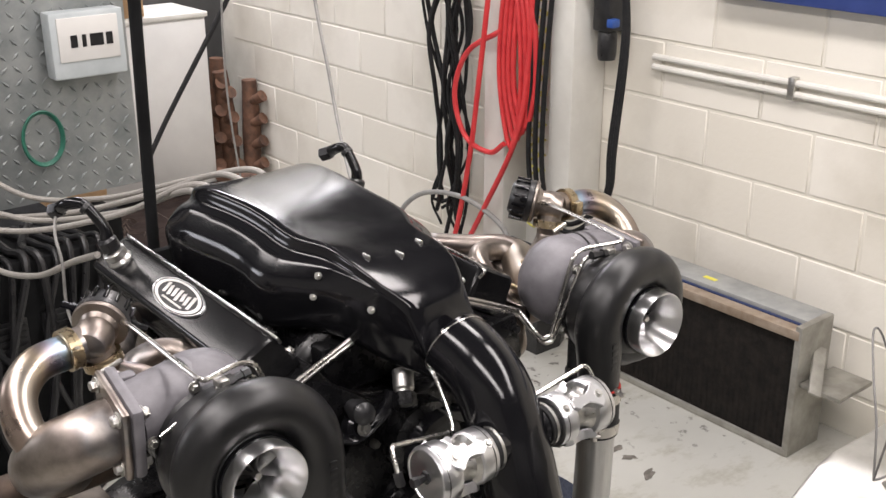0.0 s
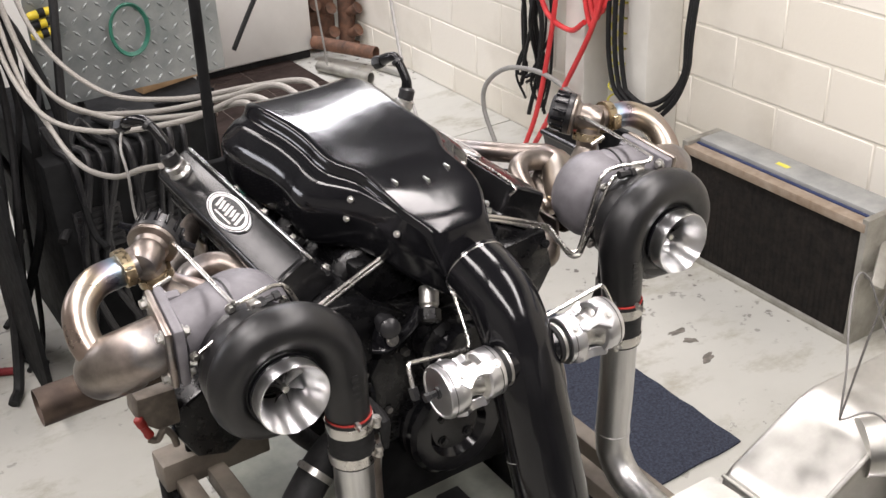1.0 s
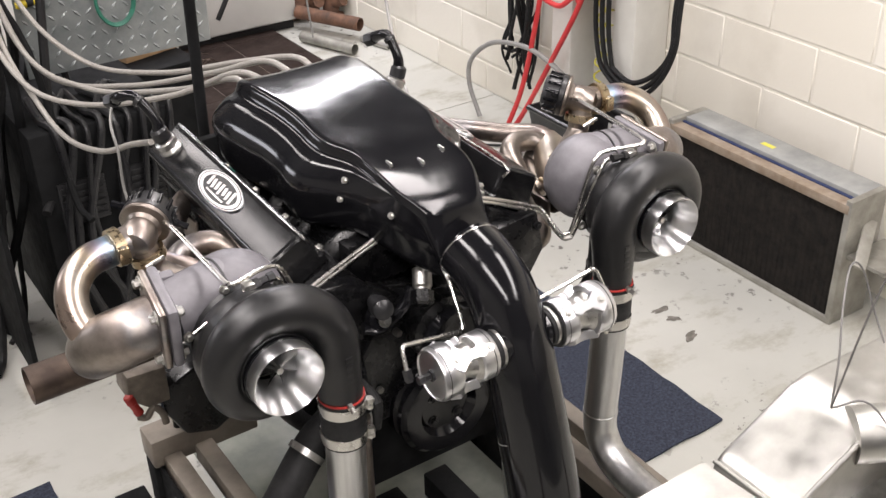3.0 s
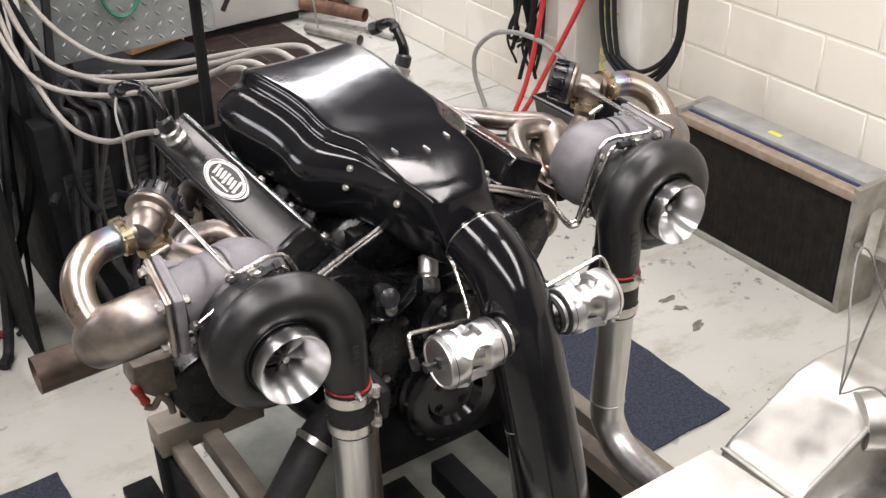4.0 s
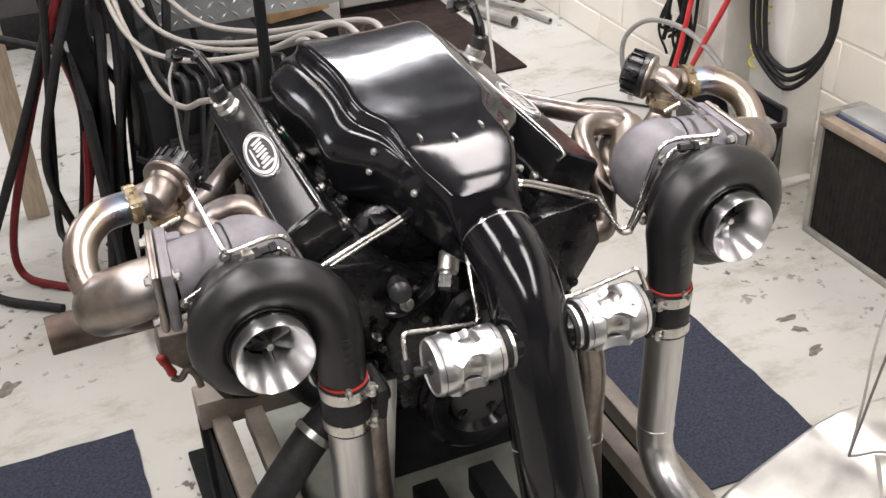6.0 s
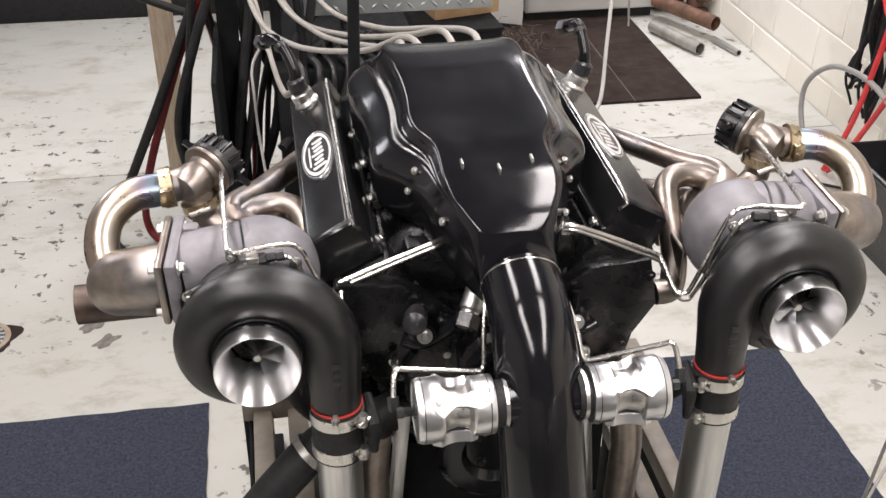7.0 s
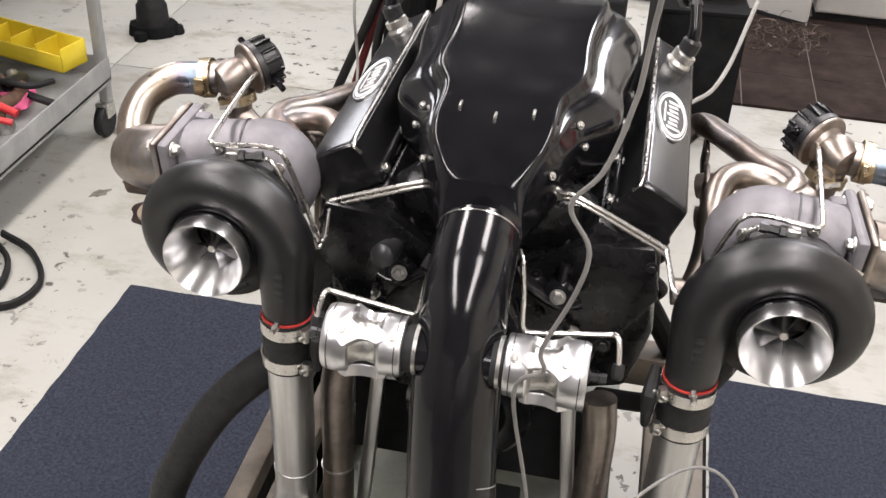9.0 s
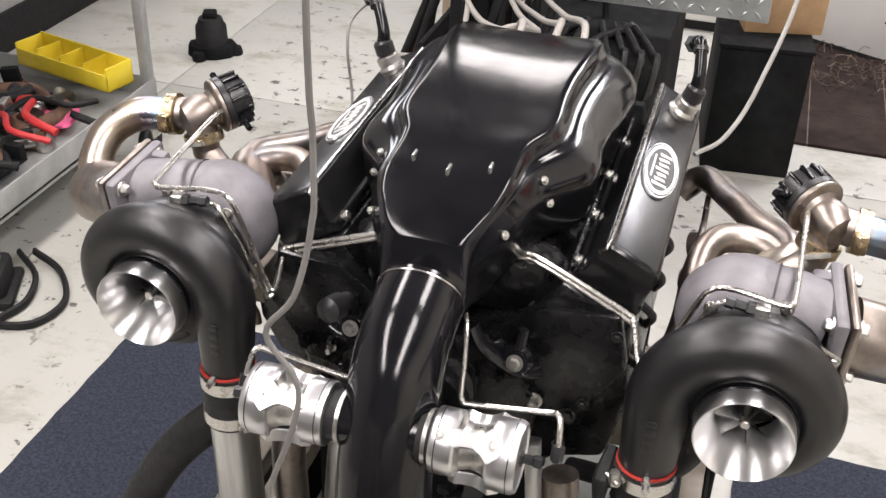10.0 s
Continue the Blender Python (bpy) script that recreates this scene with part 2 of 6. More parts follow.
NAVY_RAIL = surface("blue_rail_enamel", (0.02, 0.04, 0.16), (0.035, 0.06, 0.22), (0.35, 0.5), 0, 12, 0.1, 90)
NAVY = surface("navy_enamel", (0.01, 0.02, 0.07), (0.02, 0.035, 0.1), (0.35, 0.5), 0, 25, 0, 100)
CHANNEL = surface("stained_channel", (0.22, 0.16, 0.11), (0.36, 0.3, 0.24), (0.5, 0.7), 0.3, 14, 0.2, 120)
# near black for the unseen south wall, so the gloss paint reflects dark
DARK_WALL = surface("dark_reflection_wall", (0.03, 0.03, 0.032), (0.06, 0.06, 0.062), (0.5, 0.7), 0, 6, 0.2, 60)
BELL_ALU = surface("machined_bell_aluminium", (0.66, 0.66, 0.665), (0.74, 0.74, 0.745), (0.27, 0.33), 1, 4, 0.05, 400, 0, 0.0004)
# lathe-turned face: highlights stretch across the turning marks
bell_nt = BELL_ALU.node_tree
turned = bell_nt.nodes.new("ShaderNodeTangent")
turned.direction_type, turned.axis = "RADIAL", "Z"
bell_nt.links.new(turned.outputs[0], bell_nt.nodes["Principled BSDF"].inputs["Tangent"])
bell_nt.nodes["Principled BSDF"].inputs["Anisotropic"].default_value = 0.8
bell_nt.nodes["Principled BSDF"].inputs["Anisotropic Rotation"].default_value = 0.25
GRIMY = surface("grimy_bracket_steel", (0.10, 0.085, 0.07), (0.2, 0.17, 0.14), (0.45, 0.65), 0.5, 30, 0.2, 150)
BADGE_SILVER = surface("badge_silver", (0.55, 0.54, 0.52), (0.68, 0.67, 0.65), (0.35, 0.5), 0.6, 40, 0.1, 300)
FLOOR_MAT = concrete_floor()
BLOCK_MAT = painted_block()
MORTAR = surface("painted_mortar", (0.68, 0.65, 0.57), (0.77, 0.74, 0.66), (0.6, 0.8), 0, 8, 0.4, 90)
CHECKER = surface("checker_plate_aluminium", (0.19, 0.21, 0.21), (0.31, 0.325, 0.32), (0.3, 0.45), 0.35, 12, 0.1, 100)

# ---- mesh helpers ----
def mesh_from(name, bm, smooth=35):
    bmesh.ops.recalc_face_normals(bm, faces=bm.faces)
    me = bpy.data.meshes.new(name)
    bm.to_mesh(me)
    bm.free()
    if smooth:
        for p in me.polygons:
            p.use_smooth = True
        me.set_sharp_from_angle(angle=radians(smooth))
    return me


def thing(name, label, category, group="", m=None):
    ob = new(name)
    ob.empty_display_size = 0.05
    if m is not None:
        ob.matrix_world = m
    return tagged(ob, label, category, group)


def part(name, bm, mat, parent=None, label="", smooth=35):
    me = mesh_from(name, bm, smooth)
    me.materials.append(mat)
    ob = new(name, me)
    if parent is not None:
        ob.parent = parent
    if label:
        ob["label"] = label
    return ob


def solo(name, bm, mat, label, category, group="", kind="", m=None, smooth=35):
    ob = part(name, bm, mat, None, "", smooth)
    if m is not None:
        ob.matrix_world = m
    return tagged(ob, label, category, group, kind)


def box(x0, x1, y0, y1, z0, z1, bevel=0.0, bm=None, m=None, seg=2):
    bm = bm or bmesh.new()
    r = bmesh.ops.create_cube(bm, size=1)
    vs = r["verts"]
    bmesh.ops.scale(bm, vec=(x1 - x0, y1 - y0, z1 - z0), verts=vs)
    bmesh.ops.translate(bm, vec=((x0 + x1) / 2, (y0 + y1) / 2, (z0 + z1) / 2), verts=vs)
    if bevel:
        es = list({e for v in vs for e in v.link_edges})
        g = bmesh.ops.bevel(bm, geom=es, offset=bevel, segments=seg, profile=0.5, affect="EDGES")
        vs = list({v for f in g["faces"] for v in f.verts} | {v for v in vs if v.is_valid})
    if m is not None:
        bmesh.ops.transform(bm, matrix=m, verts=[v for v in vs if v.is_valid])
    return bm


def rings(bm, loops, closed=True, cap=True):
    """Skin a list of vertex loops."""
    made = [[bm.verts.new(p) for p in lp] for lp in loops]
    n = len(made[0])
    for a, b in zip(made, made[1:]):
        for i in range(n if closed else n - 1):
            j = (i + 1) % n
            bm.faces.new((a[i], a[j], b[j], b[i]))
    if cap:
        bm.faces.new(made[0])
        bm.faces.new(made[-1])
    return bm


def smooth_path(pts, steps=8):
    """Catmull-Rom through the points."""
    P = [Vector(p) for p in pts]
    if len(P) < 3 or steps <= 1:
        return P
    ext = [2 * P[0] - P[1]] + P + [2 * P[-1] - P[-2]]
    out = []
    for i in range(1, len(ext) - 2):
        a, b, c, d = ext[i - 1:i + 3]
        for k in range(steps):
            t = k / steps
            out.append(0.5 * (2 * b + (c - a) * t + (2 * a - 5 * b + 4 * c - d) * t * t + (3 * b - a - 3 * c + d) * t ** 3))
    out.append(P[-1])
    return out


def tube(pts, r, seg=14, steps=8, bm=None, cap=True, wall=0.0, flat=1.0):
    """A round tube along the points; r a number or one radius a point; wall > 0 leaves the ends open with that thickness."""
    bm = bm or bmesh.new()
    path = smooth_path(pts, steps)
    n = len(path)
    if isinstance(r, (int, float)):
        rad = [r] * n
    else:
        rad = [float(np.interp(i / (n - 1), np.linspace(0, 1, len(r)), r)) for i in range(n)]
    tang = [(path[min(i + 1, n - 1)] - path[max(i - 1, 0)]).normalized() for i in range(n)]
    ref = Vector((0, 0, 1)) if abs(tang[0].z) < 0.9 else Vector((0, 1, 0))
    u = (ref - tang[0] * ref.dot(tang[0])).normalized()
    loops = []
    for p, t, q in zip(path, tang, rad):
        u = (u - t * u.dot(t)).normalized()
        v = t.cross(u)
        loops.append([p + (u * math.cos(2 * math.pi * k / seg) * flat + v * math.sin(2 * math.pi * k / seg)) * q for k in range(seg)])
    if wall:
        inner = [[p + (w - p) * (1 - wall / q) for w in lp] for p, q, lp in zip(path, rad, loops)]
        loops = loops + inner[::-1]
        loops.append(loops[0])
        rings(bm, loops, True, False)
        bmesh.ops.remove_doubles(bm, verts=bm.verts, dist=1e-6)
        return bm
    return rings(bm, loops, True, cap)


def lathe(profile, seg=32, m=None, bm=None, cap=True, arc=None):
    """Turn (radius, height) pairs round the local z axis; m places it."""
    bm = bm or bmesh.new()
    loops = [[(max(r, 1e-4) * math.cos(2 * math.pi * k / seg), max(r, 1e-4) * math.sin(2 * math.pi * k / seg), h) for k in range(seg)] for r, h in profile]
    b2 = bmesh.new()
    rings(b2, loops, True, cap)
    if m is not None:
        bmesh.ops.transform(b2, matrix=m, verts=b2.verts)
    tmp = bpy.data.meshes.new("tmp")
    b2.to_mesh(tmp)
    b2.free()
    bm.from_mesh(tmp)
    bpy.data.meshes.remove(tmp)
    return bm


def aim(at, way, spin=0):
    """A pose at a point whose z axis runs along way."""
    q = Vector(way).normalized().to_track_quat("Z", "Y").to_matrix().to_4x4()
    return Matrix.Translation(at) @ q @ pose(0, 0, 0, 0, 0, spin)


def hexbolt(at, way, r=0.007, h=0.006, washer=True, bm=None):
    bm = lathe([(r * 1.5, -0.001), (r * 1.5, 0.0015)], 14, aim(at, way), bm) if washer else (bm or bmesh.new())
    return lathe([(r, 0), (r, h * 0.85), (r * 0.8, h)], 6, aim(at, way), bm)


def extrude(poly, y0, y1, bevel=0.0, bm=None, seg=2):
    """A prism: a polygon in (x, z), from y0 to y1."""
    b2 = bmesh.new()
    rings(b2, [[(x, y0, z) for x, z in poly], [(x, y1, z) for x, z in poly]])
    if bevel:
        bmesh.ops.recalc_face_normals(b2, faces=b2.faces)
        bmesh.ops.bevel(b2, geom=b2.edges[:], offset=bevel, segments=seg, profile=0.5, affect="EDGES")
    if bm is None:
        return b2
    tmp = bpy.data.meshes.new("tmp")
    b2.to_mesh(tmp)
    b2.free()
    bm.from_mesh(tmp)
    bpy.data.meshes.remove(tmp)
    return bm


def band(at, way, r, w, t=0.002, seg=32):
    """A flat ring, such as a hose clamp."""
    return lathe([(r, -w / 2), (r + t, -w / 2), (r + t, w / 2), (r, w / 2), (r, -w / 2)], seg, aim(at, way), None, False)

# ---- the setting ----
floor = solo("floor", box(-2.9, 2.2, -4.2, 4.6, -0.12, -0.014), DARK_METAL, "pale grey painted concrete workshop floor with saw-cut joints", "floor", "", "structure")
for sx0, sx1 in ((-2.8, -1.888), (-1.882, 2.1)):
    for sy0, sy1 in ((-4.1, 2.602), (2.608, 4.5)):
        part("slab", box(sx0, sx1, sy0, sy1, -0.05, 0, 0.002), FLOOR_MAT, floor)

solo("wall_north", box(-2.9, 2.2, 4.4, 4.6, -0.1, 3.1), CEIL_GREY, "dark grey painted rear workshop wall", "wall", "", "structure")
# side wall's grey is picked to lower its reflection in the gloss black
solo("wall_west", box(-2.9, -2.7, -4.2, 4.4, -0.1, 3.1), SIDE_GREY, "side wall toned grey to dim its reflection", "wall", "", "structure")
# out of view; its dark tone keeps the elbow's reflections black
wall_south = solo("wall_south", box(-2.9, 2.2, -4.2, -4.0, -0.1, 3.1), DARK_WALL, "unseen dark wall before the engine, added for dark reflections", "wall", "", "structure")
solo("ceiling", box(-2.9, 2.2, -4.2, 4.6, 3.0, 3.15), CEIL_GREY, "dark grey workshop ceiling", "ceiling", "", "structure")
solo("baseboard", box(-2.7, 0.2, 4.38, 4.399, 0.0, 0.16, 0.003), RUBBER, "black skirting strip along the rear wall", "skirting", "", "structure")
solo("baseboard", box(-2.699, -2.68, 1.5, 4.38, 0.0, 0.17, 0.003), RUBBER, "black skirting strip along the side wall", "skirting", "", "structure")

# side wall of painted concrete blocks
WALL_X = 1.97
wall_east = solo("wall_east", box(WALL_X + 0.0035, 2.2, -4.2, 4.4, -0.1, 3.1), MORTAR, "cream-painted concrete block wall with raked joints", "wall", "", "structure")

# steel column of two flanges and a web
column = thing("steel_column", "cream-painted steel H column standing against the block wall", "column")
for cy0, cy1 in ((1.535, 1.645), (1.885, 2.0)):
    part("flange", box(1.80, 1.966, cy0, cy1, 0, 3.0, 0.004), COLUMN_PAINT, column)
part("web", box(1.93, 1.962, 1.645, 1.885, 0, 3.0), COLUMN_PAINT, column)
part("base_plate", box(1.78, 1.966, 1.50, 2.03, 0.0, 0.014, 0.003), COLUMN_PAINT, column)

# two clipped pipes give the bright band and shadow line of a wall ledge
conduit = thing("wall_ledge_pipes", "two thin cream pipes in place of a ledge along the block wall", "conduit")
for cz in (1.09, 1.055):
    part("pipe", tube([(1.952, -3.9, cz), (1.952, 1.3, cz)], 0.011, 10, 1), COLUMN_PAINT, conduit)
for cy in (-1.2, -0.2, 0.75):
    part("clip", box(1.938, 1.967, cy - 0.012, cy + 0.012, 1.038, 1.108, 0.003), STEEL, conduit)
for by0, by1 in ((-0.8, 0.35), (0.36, 1.05)):
    shelf = thing("wall_bin_rail", "blue steel rail fixed high on the block wall", "rail")
    part("rail", box(1.90, 1.966, by0, by1, 1.33, 1.46, 0.004), NAVY_RAIL, shelf)
down = thing("down_pipe", "grey-green painted pipe rising up the block wall", "pipe")
part("pipe", tube([(1.93, 0.22, 0.0), (1.93, 0.22, 0.62)], 0.022, 14, 1), TROLLEY_GREY, down)
part("socket", lathe([(0.028, 0), (0.03, 0.005), (0.03, 0.05), (0.026, 0.055)], 16, aim((1.93, 0.22, 0.32), (0, 0, 1))), TROLLEY_GREY, down)

# white cabinet panels and the rubber mat at the far end
for nx0, nx1, ny, turn in ((0.98, 1.66, 4.0, 0), (-0.1, 0.44, 4.02, 0)):
    cab = thing("low_cabinet", "white low cabinet with a black plinth and steel top", "cabinet")
    part("body", box(nx0, nx1, ny, ny + 0.38, 0.05, 0.93, 0.004), WHITE_PAINT, cab)
    part("top", box(nx0 - 0.01, nx1 + 0.01, ny - 0.015, ny + 0.385, 0.93, 0.955, 0.003), COLUMN_PAINT, cab)
    part("plinth", box(nx0 + 0.01, nx1 - 0.01, ny + 0.02, ny + 0.37, 0.0, 0.05), RUBBER, cab)
    part("door", box(nx0 + 0.008, nx1 - 0.008, ny - 0.012, ny - 0.001, 0.06, 0.92, 0.003), WHITE_PAINT, cab)
leaf = thing("loose_panel", "white painted door panel leaning open before the cabinets", "door panel", "", pose(0.75, 4.0, 0, 0, 0, -26))
part("sheet", box(-0.215, 0.215, -0.012, 0.012, 0.0, 0.93, 0.003), WHITE_PAINT, leaf)
part("kick_strip", box(-0.213, 0.213, -0.016, -0.012, 0.0, 0.03, 0.001), RUBBER, leaf)
carton = thing("cardboard_carton", "open brown cardboard carton on the cabinet top", "carton")
part("carton_body", box(1.02, 1.35, 4.03, 4.28, 0.956, 1.16, 0.003), CARD, carton)
part("flap", box(1.02, 1.35, 3.94, 4.03, 1.15, 1.156, 0, None, None), CARD, carton)

rubber_mat = thing("rubber_tile_mat", "dark brown interlocking rubber tile mat on the floor", "floor mat")
part("backing", box(0.33, 1.525, 2.953, 4.035, 0.0, 0.0105), SEAM, rubber_mat, "paler worn backing in the seams")
for i in range(4):
    for j in range(4):
        tx, ty = 0.328 + i * 0.30, 2.95 + j * 0.33
        part("tile", box(tx, tx + 0.295, ty, min(ty + 0.325, 4.04), 0.0, 0.013, 0.002), RUBBER_TILE, rubber_mat)

for mx0, mx1, lab in ((-1.15, -0.553, "navy blue ribbed carpet mat lying beside the engine stand"), (0.50, 1.082, "navy blue carpet mat lying on the concrete below the turbocharger")):
    bm = bmesh.new()
    nx, ny = 12, 18
    y0, y1 = (0.33, 1.178)
    gridv = [[bm.verts.new((mx0 + (mx1 - mx0) * i / nx + 0.002 * math.sin(j * 2.1), y0 + (y1 - y0) * j / ny + 0.002 * math.sin(i * 1.7), 0.009 + 0.0025 * noise.noise((i * 0.6, j * 0.5, mx0)))) for j in range(ny + 1)] for i in range(nx + 1)]
    for i in range(nx):
        for j in range(ny):
            bm.faces.new((gridv[i][j], gridv[i + 1][j], gridv[i + 1][j + 1], gridv[i][j + 1]))
    ex = bmesh.ops.extrude_face_region(bm, geom=bm.faces[:])
    bmesh.ops.translate(bm, vec=(0, 0, -0.0065), verts=[v for v in ex["geom"] if isinstance(v, bmesh.types.BMVert)])
    solo("carpet_mat", bm, CARPET, lab, "mat", "carpet mats")

drain = thing("floor_drain", "round slotted steel floor drain set in the concrete", "drain", "", pose(-1.225, 1.59, 0))
part("rim", lathe([(0.088, 0.0005), (0.088, 0.004), (0.072, 0.004), (0.072, 0.0005)], 28), CHANNEL, drain)
part("cup", lathe([(0.0715, 0.0006), (0.0715, 0.0012)], 24), RUBBER, drain)
grime = bmesh.new()
rim_pts = [((0.108 + 0.03 * noise.noise((math.cos(q) * 1.7, math.sin(q) * 1.7, 2.0)) + 0.012 * noise.noise((math.cos(q) * 6, math.sin(q) * 6, 5.0))), q) for q in (2 * math.pi * k / 40 for k in range(40))]
rings(grime, [[(r * math.cos(q), r * math.sin(q) * 0.9, z) for r, q in rim_pts] for z in (0.0001, 0.0004)])
part("grime_ring", grime, RUBBER_TILE, drain, "brown oily grime round the drain")
for k in range(7):
    w = math.sqrt(0.071 ** 2 - (0.0195 * (k - 3)) ** 2)
    part("slat", box(-w, w, 0.0195 * (k - 3) - 0.006, 0.0195 * (k - 3) + 0.006, 0.0012, 0.0042, 0.001), TROLLEY_GREY, drain)

# oil spots and scuffs soaked into the floor paint
rng = random.Random(17)
for ox, oy, rad_, long_ in ((-1.358, 1.923, 0.035, 1.6), (-1.355, 1.816, 0.03, 1.9), (-1.40, 1.738, 0.026, 1.5), (-1.289, 1.733, 0.022, 1.4), (-0.907, 1.613, 0.03, 1.5), (-0.859, 1.522, 0.024, 1.8), (-1.477, 1.641, 0.02, 1.6), (-1.639, 2.059, 0.022, 1.3), (1.33, 0.839, 0.014, 2.6), (1.332, 0.777, 0.012, 2.2), (1.309, 0.678, 0.013, 2.4)):
    seed_, turn_ = rng.uniform(0, 50), rng.uniform(0, 180)
    edge = []
    for k in range(26):
        q = 2 * math.pi * k / 26
        r = rad_ * (1 + 0.75 * noise.noise((math.cos(q) * 1.6, math.sin(q) * 1.6, seed_)))
        edge.append((r * long_ * math.cos(q), r * math.sin(q)))
    bm = rings(bmesh.new(), [[(x, y, z) for x, y in edge] for z in (0.0001, 0.0004)])
    solo("oil_spot", bm, STAIN, "dark oil spot soaked into the grey floor paint", "oil stain", "oil spots", "", pose(ox, oy, 0, 0, 0, turn_), 0)

# ---- the engine ----
E = pose(0.003, 0, 0)  # engine
ET = pose(0.03, 0.018, 0.006)  # turbochargers and their plumbing
EV = pose(0.016, 0.0, 0.0)  # blow-off valves
engine = thing("v_eight_engine", "black twin-turbo V8 engine with sheet-metal plenum on a run-in stand", "engine", "", E)


def fillet(p0, p1, p2, r, n=5):
    """Points that round the corner p1 of a polyline."""
    p0, p1, p2 = Vector(p0), Vector(p1), Vector(p2)
    a, b = (p0 - p1).normalized(), (p2 - p1).normalized()
    r = min(r, (p0 - p1).length * 0.45, (p2 - p1).length * 0.45)
    q0, q2 = p1 + a * r, p1 + b * r
    return [(1 - t) ** 2 * q0 + 2 * t * (1 - t) * p1 + t * t * q2 for t in (k / (n - 1) for k in range(n))]


def plenum_loop(y, w, zt, zb, g):
    """One cross-section of the plenum: slightly dished top plate, sloping shoulder, bulged side, with tight folded edges; g blends it into the round neck."""
    d = (zt - zb) / 0.165
    f = min(1, max(0, (0.25 - y) / 0.13))  # towards the front the flat top reaches out to the rolled edge
    A, B, C = (w * (0.64 + 0.25 * f), zt + 0.001 - 0.003 * f), (w * (0.80 + 0.15 * f), zt - (0.029 - 0.013 * f) * d), (w * (1.01 + 0.02 * f), zt - 0.064 * d)
    V = (w * (0.685 + 0.235 * f), zt - (0.0235 - 0.011 * f) * d)  # foot of the raised top plate
    D = (w * 0.93, zb)
    half = [Vector((0, zt - 0.0036 * (1 - f))), Vector((w * 0.2, zt - 0.0032 * (1 - f))), Vector((w * 0.4, zt - 0.0018 * (1 - f)))] + fillet((w * 0.4, zt - 0.0018 * (1 - f)), A, V, 0.014 * d, 9) + fillet(A, V, B, 0.010 * d, 5) + fillet(V, B, C, 0.018 * d, 9) + fillet(B, C, D, 0.045 * d, 9) + fillet(C, D, (0, zb), 0.03 * d) + [Vector((0, zb))]
    pts = half + [Vector((-q.x, q.y)) for q in half[-2:0:-1]]
    n = len(pts)
    out = []
    mid = (zt + zb) / 2
    for k, q in enumerate(pts):
        ang = math.pi / 2 - 2 * math.pi * k / n
        ring = Vector((0.057 * math.cos(ang), mid + 0.057 * math.sin(ang)))
        q = q.lerp(ring, g)
        out.append((q.x + 0.007 * g, y + (q.y - mid) * 0.45 * g, q.y))
    return out


PLENUM = ((0.672, 0.118, 1.160, 1.09, 0), (0.666, 0.150, 1.186, 1.07, 0), (0.645, 0.176, 1.208, 1.055, 0), (0.59, 0.187, 1.222, 1.05, 0), (0.51, 0.181, 1.225, 1.05, 0),
          (0.45, 0.173, 1.223, 1.05, 0), (0.39, 0.171, 1.218, 1.05, 0), (0.335, 0.175, 1.212, 1.05, 0), (0.295, 0.168, 1.208, 1.055, 0), (0.255, 0.140, 1.204, 1.06, 0),
          (0.22, 0.120, 1.199, 1.06, 0), (0.16, 0.102, 1.190, 1.055, 0), (0.12, 0.084, 1.176, 1.043, 0.0), (0.08, 0.067, 1.158, 1.032, 0.12), (0.058, 0.060, 1.146, 1.026, 0.45), (0.041, 0.057, 1.136, 1.022, 1))


def interp_rows(rows, k):
    P = [Vector(r[:3]) for r in rows]
    Q = [Vector((r[3], r[4], 0)) for r in rows]
    a, b = smooth_path(P, k), smooth_path(Q, k)
    return [(p.x, p.y, p.z, q.x, q.y) for p, q in zip(a, b)]


plenum = part("plenum", rings(bmesh.new(), [plenum_loop(*r) for r in interp_rows(PLENUM, 4)]), GLOSS_BLACK, engine, "gloss black sheet-metal intake plenum", 80)
for s in (-1, 1):
    for px, py, pz in ((0.115, 0.230, 1.165), (0.125, 0.231, 1.132), (0.090, 0.124, 1.136)):
        part("bolt", hexbolt((s * px, py, pz), (s * 0.75, -0.45, 0.45), 0.004, 0.005), STEEL, plenum)
    part("lock_pin", box(s * 0.052 - 0.002, s * 0.052 + 0.002, 0.178, 0.196, 1.188, 1.1985, 0.0015), STEEL, plenum)
part("lock_pin", box(-0.002, 0.002, 0.160, 0.180, 1.186, 1.195, 0.0015), STEEL, plenum)
part("weld_bead", band((0.007, 0.040, 1.079), (0, 1, 0.42), 0.0566, 0.002, 0.0007), STEEL_LINE, plenum, "silver weld bead round the plenum neck")
part("rear_flange", box(-0.10, 0.10, 0.665, 0.677, 1.09, 1.18, 0.004), SATIN_BLACK, plenum)

elbow_path = [(0.007, 0.042, 1.079), (0.008, 0.0, 1.066), (0.008, -0.040, 1.042), (0.009, -0.068, 1.0), (0.010, -0.088, 0.95), (0.011, -0.104, 0.90), (0.016, -0.129, 0.80), (0.024, -0.148, 0.70), (0.03, -0.17, 0.56)]
elbow = part("intake_elbow", tube(elbow_path, [0.0565, 0.057, 0.0575, 0.058, 0.059, 0.060, 0.061, 0.062, 0.063], 36, 8), GLOSS_BLACK, engine, "gloss black intake elbow dropping in front of the engine", 60)
part("weld_bead", band((0.016, -0.129, 0.80), (-0.05, -0.6, -1), 0.0611, 0.0016, 0.0006), TROLLEY_GREY, elbow)
